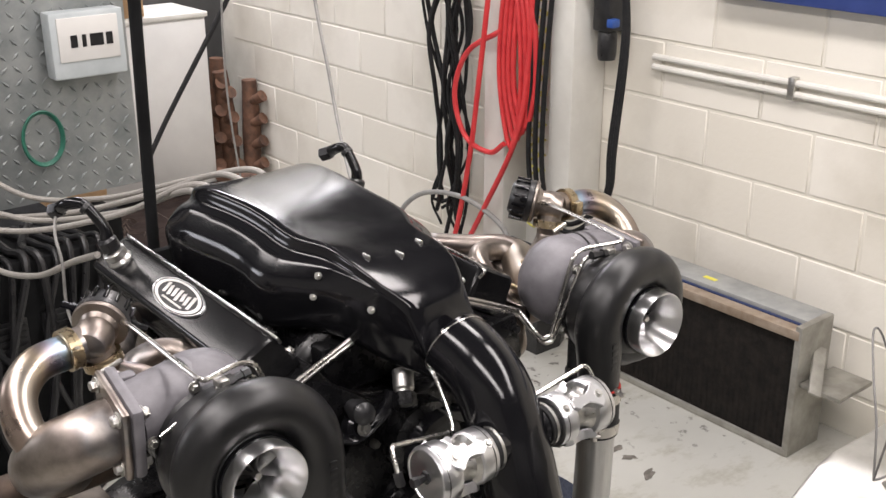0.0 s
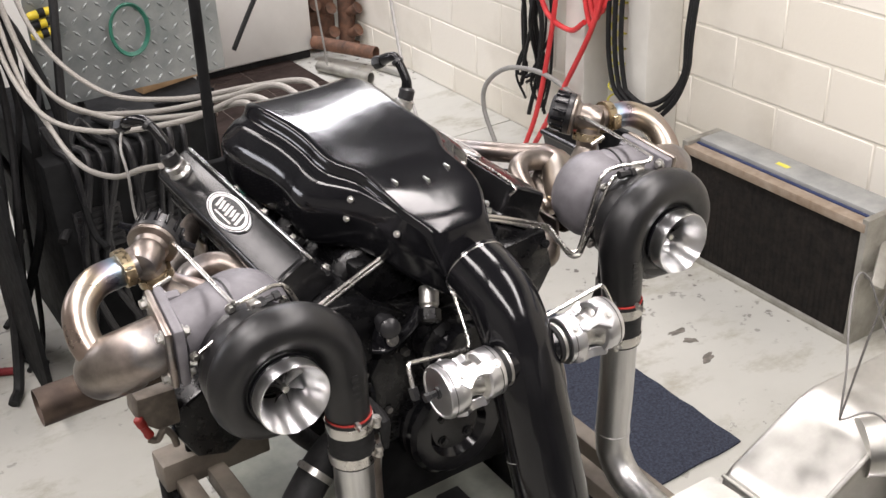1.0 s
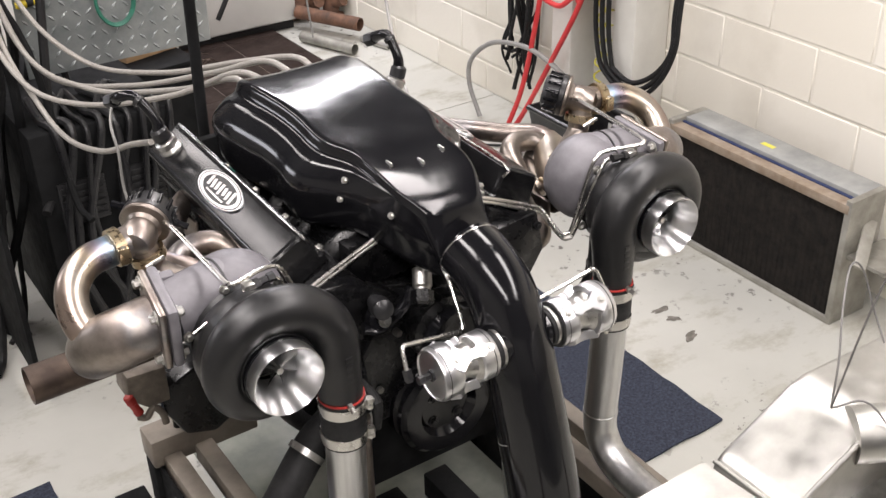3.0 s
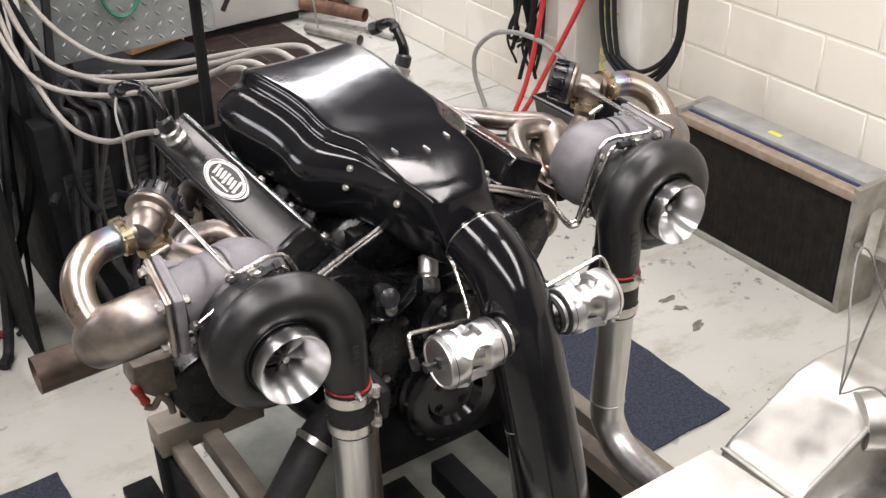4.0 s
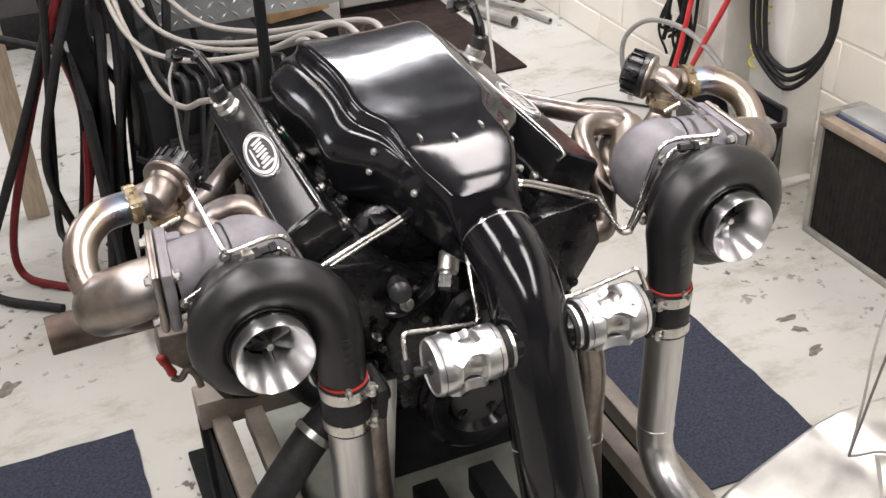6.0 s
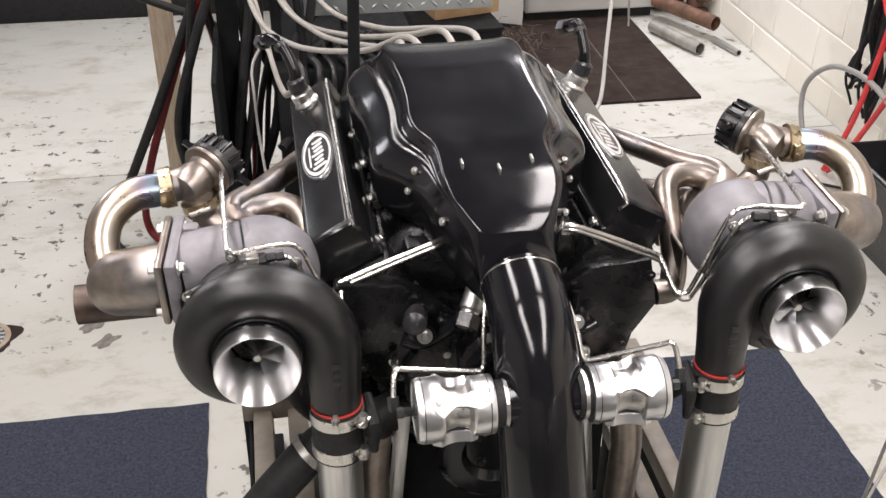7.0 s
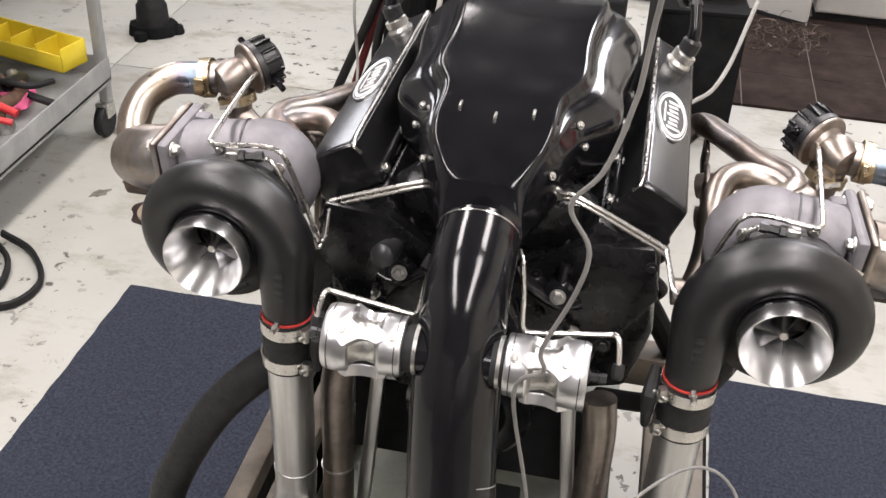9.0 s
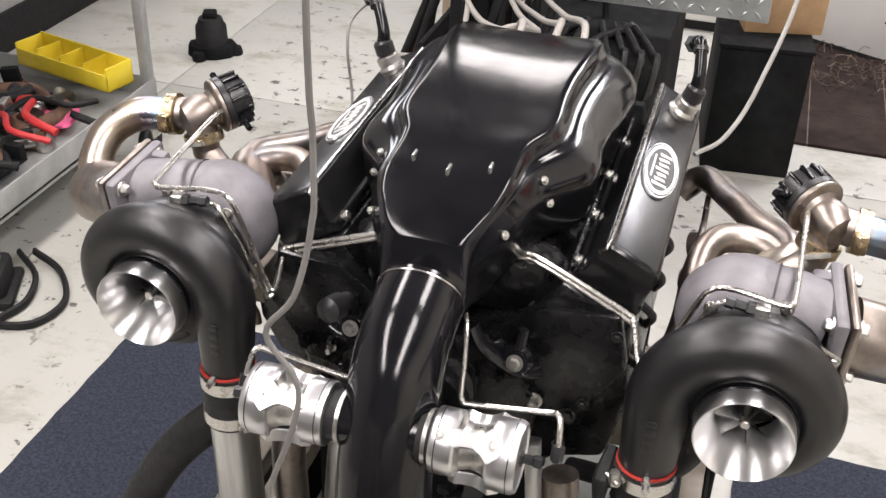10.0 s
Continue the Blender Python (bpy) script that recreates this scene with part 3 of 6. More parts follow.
for s in (-1, 1):
    part("valve_stub", tube([(0.01 + s * 0.04, -0.094, 0.978), (0.012 + s * 0.075, -0.098, 0.980)], 0.032, 24, 1), GLOSS_BLACK, elbow)
    part("weld_bead", band((0.011 + s * 0.054, -0.096, 0.979), (1, 0, 0), 0.0325, 0.005, 0.002), STEEL, elbow)

# lower intake, block, heads, sump
part("lower_intake", box(-0.135, 0.135, 0.20, 0.64, 0.96, 1.052, 0.012), BLOCK_BLACK, engine)
for s in (-1, 1):
    for k in range(4):
        part("intake_runner", tube([(s * 0.09, 0.25 + 0.105 * k, 1.05), (s * 0.135, 0.25 + 0.105 * k, 1.02), (s * 0.16, 0.25 + 0.105 * k, 0.965)], 0.024, 14, 4), BLOCK_BLACK, engine)
block_poly = [(-0.10, 0.66), (0.10, 0.66), (0.17, 0.72), (0.185, 0.80), (0.25, 0.90), (0.15, 0.985), (0, 0.94), (-0.15, 0.985), (-0.25, 0.90), (-0.185, 0.80), (-0.17, 0.72)]
part("cylinder_block", extrude(block_poly, 0.19, 0.68, 0.008), BLOCK_BLACK, engine)
part("sump", extrude([(-0.13, 0.56), (0.13, 0.56), (0.15, 0.66), (-0.15, 0.66)], 0.22, 0.66, 0.015), BLOCK_BLACK, engine)
for s in (-1, 1):
    head = part("cylinder_head", extrude([(s * 0.12, 0.99), (s * 0.160, 1.040), (s * 0.256, 0.990), (s * 0.262, 0.93), (s * 0.225, 0.885)], 0.185, 0.675, 0.006), BLOCK_BLACK, engine)
    part("head_plate", extrude([(s * 0.05, 0.945), (s * 0.145, 1.012), (s * 0.245, 1.02), (s * 0.262, 0.935), (s * 0.205, 0.845), (s * 0.11, 0.82), (s * 0.055, 0.87)], 0.158, 0.186, 0.004), BLOCK_BLACK, engine, "black front plate of the cylinder bank")
    for hx, hz in ((0.245, 0.99), (0.21, 0.865), (0.08, 0.95), (0.15, 0.84)):
        part("bolt", hexbolt((s * hx, 0.157, hz), (0, -1, 0), 0.006), BLOCK_BLACK, engine)

# rocker covers with oval badges and breather elbows
for s in (-1, 1):
    part("starter_motor", lathe([(0.03, 0), (0.042, 0.01), (0.042, 0.15), (0.034, 0.16)], 22, aim((s * 0.215, 0.66, 0.72), (0, -1, 0))), BLOCK_BLACK, engine)
    part("side_casting", extrude([(s * 0.17, 0.66), (s * 0.24, 0.68), (s * 0.27, 0.80), (s * 0.25, 0.90), (s * 0.17, 0.88)], 0.26, 0.60, 0.01), BLOCK_BLACK, engine)
    for k in range(4):
        part("spark_plug_boot", tube([(s * 0.235, 0.25 + 0.11 * k, 0.925), (s * 0.265, 0.25 + 0.11 * k, 0.905), (s * 0.275, 0.29 + 0.11 * k, 0.86), (s * 0.25, 0.34 + 0.11 * k, 0.80)], 0.007, 8, 4), RUBBER, engine)
# motor mount with the drain fitting under the turbine
part("motor_mount", extrude([(-0.24, 0.76), (-0.36, 0.75), (-0.43, 0.72), (-0.425, 0.67), (-0.39, 0.60), (-0.33, 0.58), (-0.22, 0.64)], 0.44, 0.53, 0.008), BLOCK_BLACK, engine)
part("drain_bracket", extrude([(-0.41, 0.70), (-0.41, 0.78), (-0.485, 0.785), (-0.49, 0.735), (-0.455, 0.70)], 0.435, 0.50, 0.006), GRIMY, engine, "grimy steel drain bracket")
part("drain_fitting", lathe([(0.007, -0.008), (0.0095, -0.005), (0.0095, 0.012), (0.008, 0.014), (0.008, 0.032), (0.0095, 0.035), (0.009, 0.042)], 18, aim((-0.487, 0.437, 0.737), (0.32, 0, -0.95))), RED_SIL, engine, "small red hose fitting")
part("drain_line", tube([(-0.477, 0.437, 0.69), (-0.462, 0.434, 0.684), (-0.446, 0.434, 0.70), (-0.432, 0.434, 0.68), (-0.428, 0.434, 0.655)], 0.007, 10, 5), GRIMY, engine)
LEAN = radians(28)
for s in (-1, 1):
    # the top slopes outwards, as the cylinder bank leans
    ua, va = Vector((s * math.cos(LEAN), 0, -math.sin(LEAN))), Vector((s * math.sin(LEAN), 0, math.cos(LEAN)))

    def on_cover(u, y, v):
        return Vector((s * 0.208, y, 1.104 + 0.028 * (y - 0.22))) + ua * u + va * v

    def vc_loop(y, g):
        prof = [(-0.006, -0.078), (-0.006, -0.062), (0.0, -0.058), (0.002, -0.002), (0.007, -0.001), (0.013, -0.001), (0.014, 0.0), (0.082, 0.0), (0.090, -0.006), (0.096, -0.058), (0.101, -0.062), (0.101, -0.078)]
        cu, cv = 0.047, -0.045
        return [on_cover(cu + (u - cu) * g, y, cv + (v - cv) * g) for u, v in prof]
    bm = rings(bmesh.new(), [vc_loop(0.208, 0.90), vc_loop(0.211, 0.97), vc_loop(0.219, 1), vc_loop(0.72, 1), vc_loop(0.73, 0.97), vc_loop(0.734, 0.9)])
    bmesh.ops.recalc_face_normals(bm, faces=bm.faces)
    long_edges = [e for e in bm.edges if abs(e.verts[0].co.y - e.verts[1].co.y) > 0.1]
    bmesh.ops.bevel(bm, geom=long_edges, offset=0.003, segments=2, profile=0.5, affect="EDGES")
    cover = part("rocker_cover", bm, SATIN_BLACK, engine, "satin black rocker cover with oval badge", 30)
    ya = Vector((0, 1, 0.028)).normalized()
    xa = ua if s > 0 else -ua
    B = Matrix((xa, ya, xa.cross(ya))).transposed().to_4x4()
    B.translation = on_cover(0.045, 0.455, 0.0002)
    oval = Matrix.Diagonal((0.71, 1.92, 1, 1))
    badge = part("badge", lathe([(0.042, 0), (0.042, 0.003), (0.0412, 0.0042), (0.0402, 0.0042), (0.0395, 0.003)], 48, B @ oval), CHROME, cover, "silver oval badge with raised rim")
    part("badge_field", lathe([(0.0397, 0.0022), (0.0397, 0.0034), (0.0, 0.0036)], 48, B @ oval), CAST_BLACK, badge)
    part("badge_ring", lathe([(0.0375, 0.0034), (0.0375, 0.0043), (0.0322, 0.0043), (0.0322, 0.0034)], 48, B @ oval), BADGE_SILVER, badge)
    for k in range(7):
        by = -0.044 + 0.0145 * k
        tall = (0.026, 0.019, 0.017, 0.023, 0.018, 0.020, 0.021)[k]
        bmb = box(-tall / 2, tall / 2, -0.0042, 0.0042, 0.0033, 0.0046, 0.0008, None, pose(0.003 - 0.0012 * (k % 2), by, 0, 0, 0, 14 + 6 * (k % 3)))
        bmesh.ops.transform(bmb, matrix=B, verts=bmb.verts)
        part("badge_bar", bmb, BADGE_SILVER, badge)
    bmb = box(-0.0155, -0.012, -0.034, 0.034, 0.0033, 0.0043, 0.0005)
    bmesh.ops.transform(bmb, matrix=B, verts=bmb.verts)
    part("badge_bar", bmb, BADGE_SILVER, badge)
    for by in (0.235, 0.36, 0.48, 0.60, 0.715):
        part("bolt", hexbolt(on_cover(-0.007, by, -0.066), -ua + 0.3 * va, 0.006, 0.007), STEEL, cover)
    # the highlight along the cover's inner edge, built as a bright thin tube
    part("edge_highlight", tube([on_cover(0.004, 0.209, -0.02), on_cover(0.007, 0.222, 0.0005), on_cover(0.007, 0.45, 0.0012), on_cover(0.007, 0.722, 0.0005)], 0.0026, 8, 3), STEEL_LINE, cover, "bright steel strip in place of the cover's edge highlight")
    foot = on_cover(0.052, 0.675, 0.004)
    breather = part("breather", lathe([(0.024, -0.012), (0.024, -0.002), (0.019, 0.004), (0.021, 0.006), (0.021, 0.018), (0.016, 0.021)], 20, aim(foot, va)), STEEL, cover, "silver breather fitting with black swivel hose end")
    neck = foot + va * 0.02
    part("collar", lathe([(0.014, 0.0), (0.0175, 0.003), (0.0175, 0.022), (0.013, 0.027)], 12, aim(neck, va + Vector((0, 0.1, 0.4)))), BLACK_PLASTIC, breather)
    base = neck + (va + Vector((0, 0.1, 0.4))).normalized() * 0.024
    tip = Vector((-0.318, 0.735, 1.190)) if s < 0 else Vector((0.262, 0.735, 1.188))
    part("hose_end", tube([base - va * 0.004, base + Vector((0, 0.004, 0.022)), base.lerp(tip, 0.5) + Vector((0, 0, 0.036)), tip + Vector((0, -0.012, 0.010)), tip + Vector((-0.004, 0.02, -0.006))], [0.0125, 0.0105, 0.0095, 0.0105, 0.0125], 14, 5), GLOSS_BLACK, breather)
    part("hose_nut", lathe([(0.0145, 0), (0.0155, 0.004), (0.0155, 0.02), (0.012, 0.024)], 6, aim(tip + Vector((-0.004, 0.016, -0.006)), (-0.35, 0.8, -0.3))), BLACK_PLASTIC, breather)
    part("swivel", band(base.lerp(tip, 0.45) + Vector((0, 0, 0.032)), tip - base, 0.0095, 0.008, 0.003, 16), BLACK_PLASTIC, breather)

# front of the engine: pulley, pump, brackets
pulley = part("crank_pulley", lathe([(0.02, 0.02), (0.045, 0.02), (0.055, 0.008), (0.082, 0.008), (0.09, 0.016), (0.09, 0.028), (0.083, 0.034), (0.09, 0.04), (0.09, 0.062), (0.0, 0.062)], 40, aim((0.0, 0.09, 0.71), (0, 1, 0)) @ Matrix.Scale(1.12, 4)), GLOSS_BLACK, engine, "black crank damper pulley")
for k in range(4):
    a = radians(45 + 90 * k)
    part("bolt", hexbolt((0.038 * math.cos(a), 0.111, 0.71 + 0.038 * math.sin(a)), (0, -1, 0), 0.007), BLOCK_BLACK, pulley)
part("timing_cover", extrude([(-0.13, 0.70), (0.13, 0.70), (0.15, 0.86), (0.09, 0.95), (-0.09, 0.95), (-0.15, 0.86)], 0.145, 0.192, 0.012), BLOCK_BLACK, engine)
pump = part("water_pump", lathe([(0.06, 0), (0.066, 0.01), (0.066, 0.045), (0.045, 0.06)], 28, aim((0, 0.15, 0.885), (0, -1, 0))), BLOCK_BLACK, engine)
part("pump_pulley", lathe([(0.02, 0), (0.07, 0.006), (0.07, 0.03), (0.055, 0.03), (0.05, 0.014), (0.02, 0.014)], 36, aim((0, 0.082, 0.885), (0, -1, 0))), GLOSS_BLACK, pump)
for s in (-1, 1):
    br = part("bracket", tube([(s * 0.15, 0.135, 0.93), (s * 0.12, 0.125, 0.925), (s * 0.075, 0.12, 0.955), (s * 0.055, 0.125, 0.985)], [0.016, 0.013, 0.014, 0.013], 12, 4, flat=0.6), GLOSS_BLACK, engine)
    part("boss", lathe([(0.024, 0), (0.024, 0.018), (0.018, 0.024), (0.011, 0.024), (0.009, 0.012)], 18, aim((s * 0.118, 0.142, 0.935), (0, -1, 0.35))), GLOSS_BLACK, br)
    part("bolt", hexbolt((s * 0.118, 0.114, 0.945), (0, -1, 0.35), 0.008, 0.01), STEEL, br)
    part("rib", tube([(s * 0.118, 0.13, 0.945), (s * 0.122, 0.14, 0.985)], 0.008, 10, 1), GLOSS_BLACK, br)
fit_at = Vector((-0.040, 0.115, 1.02))
fitting = part("hose_fitting", lathe([(0.017, 0), (0.017, 0.03), (0.014, 0.034), (0.014, 0.04)], 20, aim(fit_at, (-0.35, -0.55, -0.6))), STEEL, engine, "steel hose fitting with a black hexagon nut")
part("hexagon_nut", lathe([(0.013, 0.036), (0.0195, 0.039), (0.0195, 0.06), (0.014, 0.064)], 6, aim(fit_at, (-0.35, -0.55, -0.6))), BLOCK_BLACK, fitting)
part("sender", lathe([(0.013, 0), (0.013, 0.02), (0.018, 0.022), (0.018, 0.05), (0.008, 0.056)], 16, aim((-0.128, 0.13, 0.98), (-0.2, -1, 0.25))), BLACK_PLASTIC, engine)
rng = random.Random(5)
for k in range(16):
    s = -1 if k % 2 else 1
    at = Vector((s * rng.uniform(0.05, 0.2), 0.15, rng.uniform(0.74, 0.9)))
    part("fastener", hexbolt(at, (0, -1, 0.1), rng.uniform(0.005, 0.009), rng.uniform(0.006, 0.02)), STEEL if k % 3 == 0 else BLOCK_BLACK, engine)
part("spark_lead", tube([(-0.17, 0.30, 0.98), (-0.15, 0.24, 1.0), (-0.12, 0.2, 0.985), (-0.1, 0.19, 0.93)], 0.0045, 8, 6), RUBBER, engine)
part("spark_lead", tube([(0.17, 0.30, 0.98), (0.15, 0.24, 1.0), (0.12, 0.2, 0.985), (0.1, 0.19, 0.93)], 0.0045, 8, 6), RUBBER, engine)
part("oil_filler_loom", tube([(-0.19, 0.62, 1.03), (-0.16, 0.56, 1.05), (-0.175, 0.45, 1.03), (-0.16, 0.35, 1.045)], 0.008, 8, 6), RUBBER, engine)
part("plug", box(-0.182, -0.162, 0.50, 0.53, 1.03, 1.05, 0.004), BRASS, engine)
part("plug", box(-0.186, -0.168, 0.57, 0.592, 1.04, 1.06, 0.004), WIRE_GREEN, engine)
for k, hx in enumerate((-0.09, -0.03, 0.04, 0.09)):
    part("map_fitting", lathe([(0.012, 0), (0.012, 0.014), (0.008, 0.016), (0.008, 0.03)], 6, aim((hx, 0.66, 1.165), (0, 1, 0.3))), STEEL, engine)


# ---- turbochargers and their plumbing, one set a side ----
def P3(s, X, y, z):
    return Vector((s * X, y, z))


def build_side(s):
    cx, cz = 0.391, 1.006
    t = thing("turbocharger", "large turbocharger with black compressor housing, polished inlet bell and grey turbine", "turbocharger", "turbochargers", ET)
    # compressor scroll: grows round the top to the inner side, then drops straight down
    pts, rad = [], []
    for k in range(19):
        f = k / 18
        a = radians(-125 + 305 * f)
        R = 0.066 + 0.037 * f
        pts.append(P3(s, cx + R * math.cos(a), 0.020 - 0.010 * f, cz + R * math.sin(a)))
        rad.append(0.019 + 0.0215 * f ** 0.8)
    pts += [P3(s, cx - 0.103, 0.006, cz - 0.03), P3(s, cx - 0.1035, 0.003, cz - 0.07), P3(s, cx - 0.104, 0.001, cz - 0.112)]
    rad += [0.0395, 0.037, 0.0355]
    comp = part("compressor_housing", tube(pts, rad, 26, 3), CAST_BLACK, t, "matt black cast compressor housing", 60)
    C = aim(P3(s, cx, 0.0, cz), (0, 1, 0))
    part("housing_face", lathe([(0.050, -0.006), (0.060, -0.008), (0.066, -0.002), (0.074, 0.004), (0.096, 0.016), (0.102, 0.06), (0.098, 0.088), (0.09, 0.10), (0.05, 0.10)], 44, C, None, False), CAST_BLACK, comp)
    part("step_ring", lathe([(0.052, -0.016), (0.0605, -0.016), (0.0605, 0.0), (0.052, 0.0)], 44, C, None, False), GLOSS_BLACK, comp)
    part("back_plate", lathe([(0.04, 0.098), (0.088, 0.098), (0.09, 0.112), (0.055, 0.118)], 36, C), CAST_BLACK, comp)
    bell = part("inlet_bell", lathe([(0.0578, -0.043), (0.0584, -0.041), (0.0582, -0.02), (0.056, 0.0), (0.0535, 0.006), (0.052, 0.006), (0.0372, 0.03), (0.0372, 0.004), (0.0385, -0.004), (0.044, -0.020), (0.0522, -0.038), (0.0568, -0.0435), (0.0578, -0.043)], 64, None, None, False), BELL_ALU, t, "machined aluminium inlet bell mouth", 50)
    bell.matrix_local = C
    imp = part("compressor_wheel", lathe([(0.0, -0.004), (0.0045, -0.004), (0.0065, 0.004), (0.010, 0.018), (0.018, 0.03), (0.036, 0.036), (0.0, 0.038)], 24, C), STEEL, t, "machined compressor wheel deep in the bell")
    for k in range(7):
        bmb = bmesh.new()
        a = 2 * math.pi * k / 7
        vs = []
        for i in range(4):
            h = -0.004 + i * 0.011
            tw = a + s * 0.26 * i
            r0, r1 = 0.005 + 0.0045 * i, 0.0362 + 0.0005 * i
            vs.append((Vector((r0 * math.cos(tw), r0 * math.sin(tw), h)), Vector((r1 * math.cos(tw + 0.05), r1 * math.sin(tw + 0.05), h))))
        th = 0.0008
        for side in (0, 1):
            off = Vector((math.cos(a + 1.57), math.sin(a + 1.57), 0)) * (th if side else -th)
            row = [(bmb.verts.new(C @ (p + off)), bmb.verts.new(C @ (q + off))) for p, q in vs]
            for (p0, q0), (p1, q1) in zip(row, row[1:]):
                bmb.faces.new((p0, q0, q1, p1))
        part("blade", bmb, POLISHED, imp)
    part("wheel_nut", hexbolt(P3(s, cx, -0.003, cz), (0, -1, 0), 0.0062, 0.009, False), STEEL, imp)
    part("throat", lathe([(0.0375, 0.0385), (0.0, 0.039)], 24, C, None, False), RUBBER, t)
    # cast marks on the outlet neck: plain bars
    for k in range(4):
        bmb = box(-0.006, 0.006, -0.0012, 0.0012, -0.0045 + 0, 0.0045, 0.0008)
        bmesh.ops.transform(bmb, matrix=Matrix.Translation(P3(s, cx - 0.105, -0.0325, cz - 0.012 - 0.013 * k)), verts=bmb.verts)
        part("cast_mark", bmb, CAST_BLACK, comp)
    part("boost_nipple", lathe([(0.006, 0), (0.006, 0.008), (0.0042, 0.009), (0.0042, 0.02)], 6, aim(P3(s, cx - 0.1, -0.033, cz - 0.098), (s * 0.1, -1, -0.1))), STEEL, comp)
    part("oil_fitting", lathe([(0.009, 0), (0.009, 0.01), (0.006, 0.011), (0.006, 0.024), (0.008, 0.025), (0.008, 0.036)], 6, aim(P3(s, cx - 0.012, 0.082, cz + 0.10), (-s * 1, 0.05, 0.12))), BLACK_PLASTIC, t)
    part("oil_fitting_body", box(-0.009, 0.009, -0.009, 0.009, -0.008, 0.008, 0.002, None, Matrix.Translation(P3(s, cx - 0.004, 0.082, cz + 0.1))), STEEL, t)
    for a in (20, 75, 130, 200, 320):
        part("clamp_bolt", hexbolt(P3(s, cx + 0.098 * math.cos(radians(a)), 0.106, cz + 0.098 * math.sin(radians(a))), (0, -1, 0), 0.006, 0.008), STEEL, t)
    part("bearing_core", lathe([(0.045, 0.11), (0.048, 0.13), (0.05, 0.15)], 24, C), TURBINE_GREY, t)
    # turbine scroll: a drum whose throat runs outwards to a four-bolt flange
    ty, tz = 0.178, 1.028
    fx_end = cx + (0.08 if s > 0 else 0.10)
    ES = ET if s > 0 else ET @ Matrix.Translation((-0.012, 0, 0))  # the pipework of the two banks is not quite symmetric
    pts = [P3(s, cx - 0.03, ty, tz + 0.02), P3(s, cx + 0.005, ty - 0.002, tz + 0.030), P3(s, cx + 0.045, ty - 0.009, tz + 0.030), P3(s, fx_end, ty - 0.014, tz + 0.026)]
    turb = part("turbine_housing", tube(pts, [0.045, 0.052, 0.052, 0.05], 26, 6), TURBINE_GREY, t, "grey ceramic-coated turbine housing", 60)
    part("turbine_drum", lathe([(0.02, -0.062), (0.045, -0.06), (0.066, -0.05), (0.08, -0.03), (0.085, -0.005), (0.084, 0.02), (0.074, 0.042), (0.05, 0.056), (0.02, 0.058)], 44, aim(P3(s, cx - (0.022 if s > 0 else 0.014), ty, tz - 0.002), (0, 1, 0))), TURBINE_GREY, turb, "", 70)
    part("drum_seam", band(P3(s, cx + 0.012, ty - 0.003, tz + 0.031), (s, -0.08, 0), 0.0525, 0.003, 0.0012), CAST_BLACK, turb)
    fy, fz, fx = 0.162, 1.052, 0.476 if s > 0 else 0.496
    FM = Matrix.Translation(P3(s, fx, fy, fz)) @ pose(0, 0, 0, 8, 0, s * 6)
    part("inlet_flange", box(-0.009, 0.009, -0.062, 0.062, -0.056, 0.056, 0.007, None, FM), TURBINE_GREY, turb, "grey cast flange with four bolts")
    part("mating_flange", box(-0.006, 0.006, -0.061, 0.061, -0.055, 0.055, 0.005, None, FM @ Matrix.Translation((s * 0.016, 0, 0))), HEAT_DULL, turb)
    for dy in (-0.045, 0.045):
        for dz in (-0.04, 0.04):
            for side in (-1, 1):
                at = FM @ Vector((s * (0.023 if side > 0 else -0.009), dy, dz))
                part("bolt", hexbolt(at, (s * side, 0, 0), 0.0078, 0.010), STEEL, turb)
    part("flange_rib", box(-0.03, 0.003, 0.028, 0.048, 0.03, 0.052, 0.006, None, FM @ Matrix.Scale(1, 4) if s > 0 else FM @ Matrix.Diagonal((-1, 1, 1, 1))), TURBINE_GREY, turb)

    # outlet elbow with the waste pipe welded into it
    el = thing("exhaust_elbow", "heat-tinted stainless exhaust elbow with welded waste pipe", "exhaust pipe", "exhaust elbows", ES)
    part("elbow_pipe", tube([P3(s, 0.498, fy, fz - 0.004), P3(s, 0.536, fy + 0.004, fz - 0.012), P3(s, 0.572, fy + 0.026, fz - 0.03), P3(s, 0.582, fy + 0.066, fz - 0.062), P3(s, 0.562, fy + 0.115, fz - 0.10), P3(s, 0.52, fy + 0.15, fz - 0.13)], [0.046, 0.047, 0.047, 0.046, 0.044, 0.042], 28, 7), HEAT_DULL, el)
    part("waste_pipe", tube([P3(s, 0.572, fy + 0.03, fz - 0.04), P3(s, 0.598, fy + 0.06, fz - 0.005), P3(s, 0.592, fy + 0.098, fz + 0.034), P3(s, 0.556, fy + 0.126, fz + 0.058), P3(s, 0.506, fy + 0.14, fz + 0.06)], 0.0262, 24, 7), RAINBOW, el, "rainbow heat-tinted waste pipe")
    part("tail_pipe", tube([P3(s, 0.42, 0.345, 0.89), P3(s, 0.55, 0.344, 0.889), P3(s, 0.676, 0.342, 0.888)], 0.033, 24, 3, wall=0.002), RUST_PIPE, el, "browned steel tail pipe with open end")

    # wastegate with finned black diaphragm cap
    w = thing("wastegate", "stainless wastegate with finned black cap and gold clamps", "wastegate", "wastegates", ES)
    wc = P3(s, 0.462, 0.306, 1.118)
    ax = Vector((-s * 0.64, 0.72, 0.2)).normalized()
    low = Vector((-s * 0.25, -0.1, -0.95)).normalized()
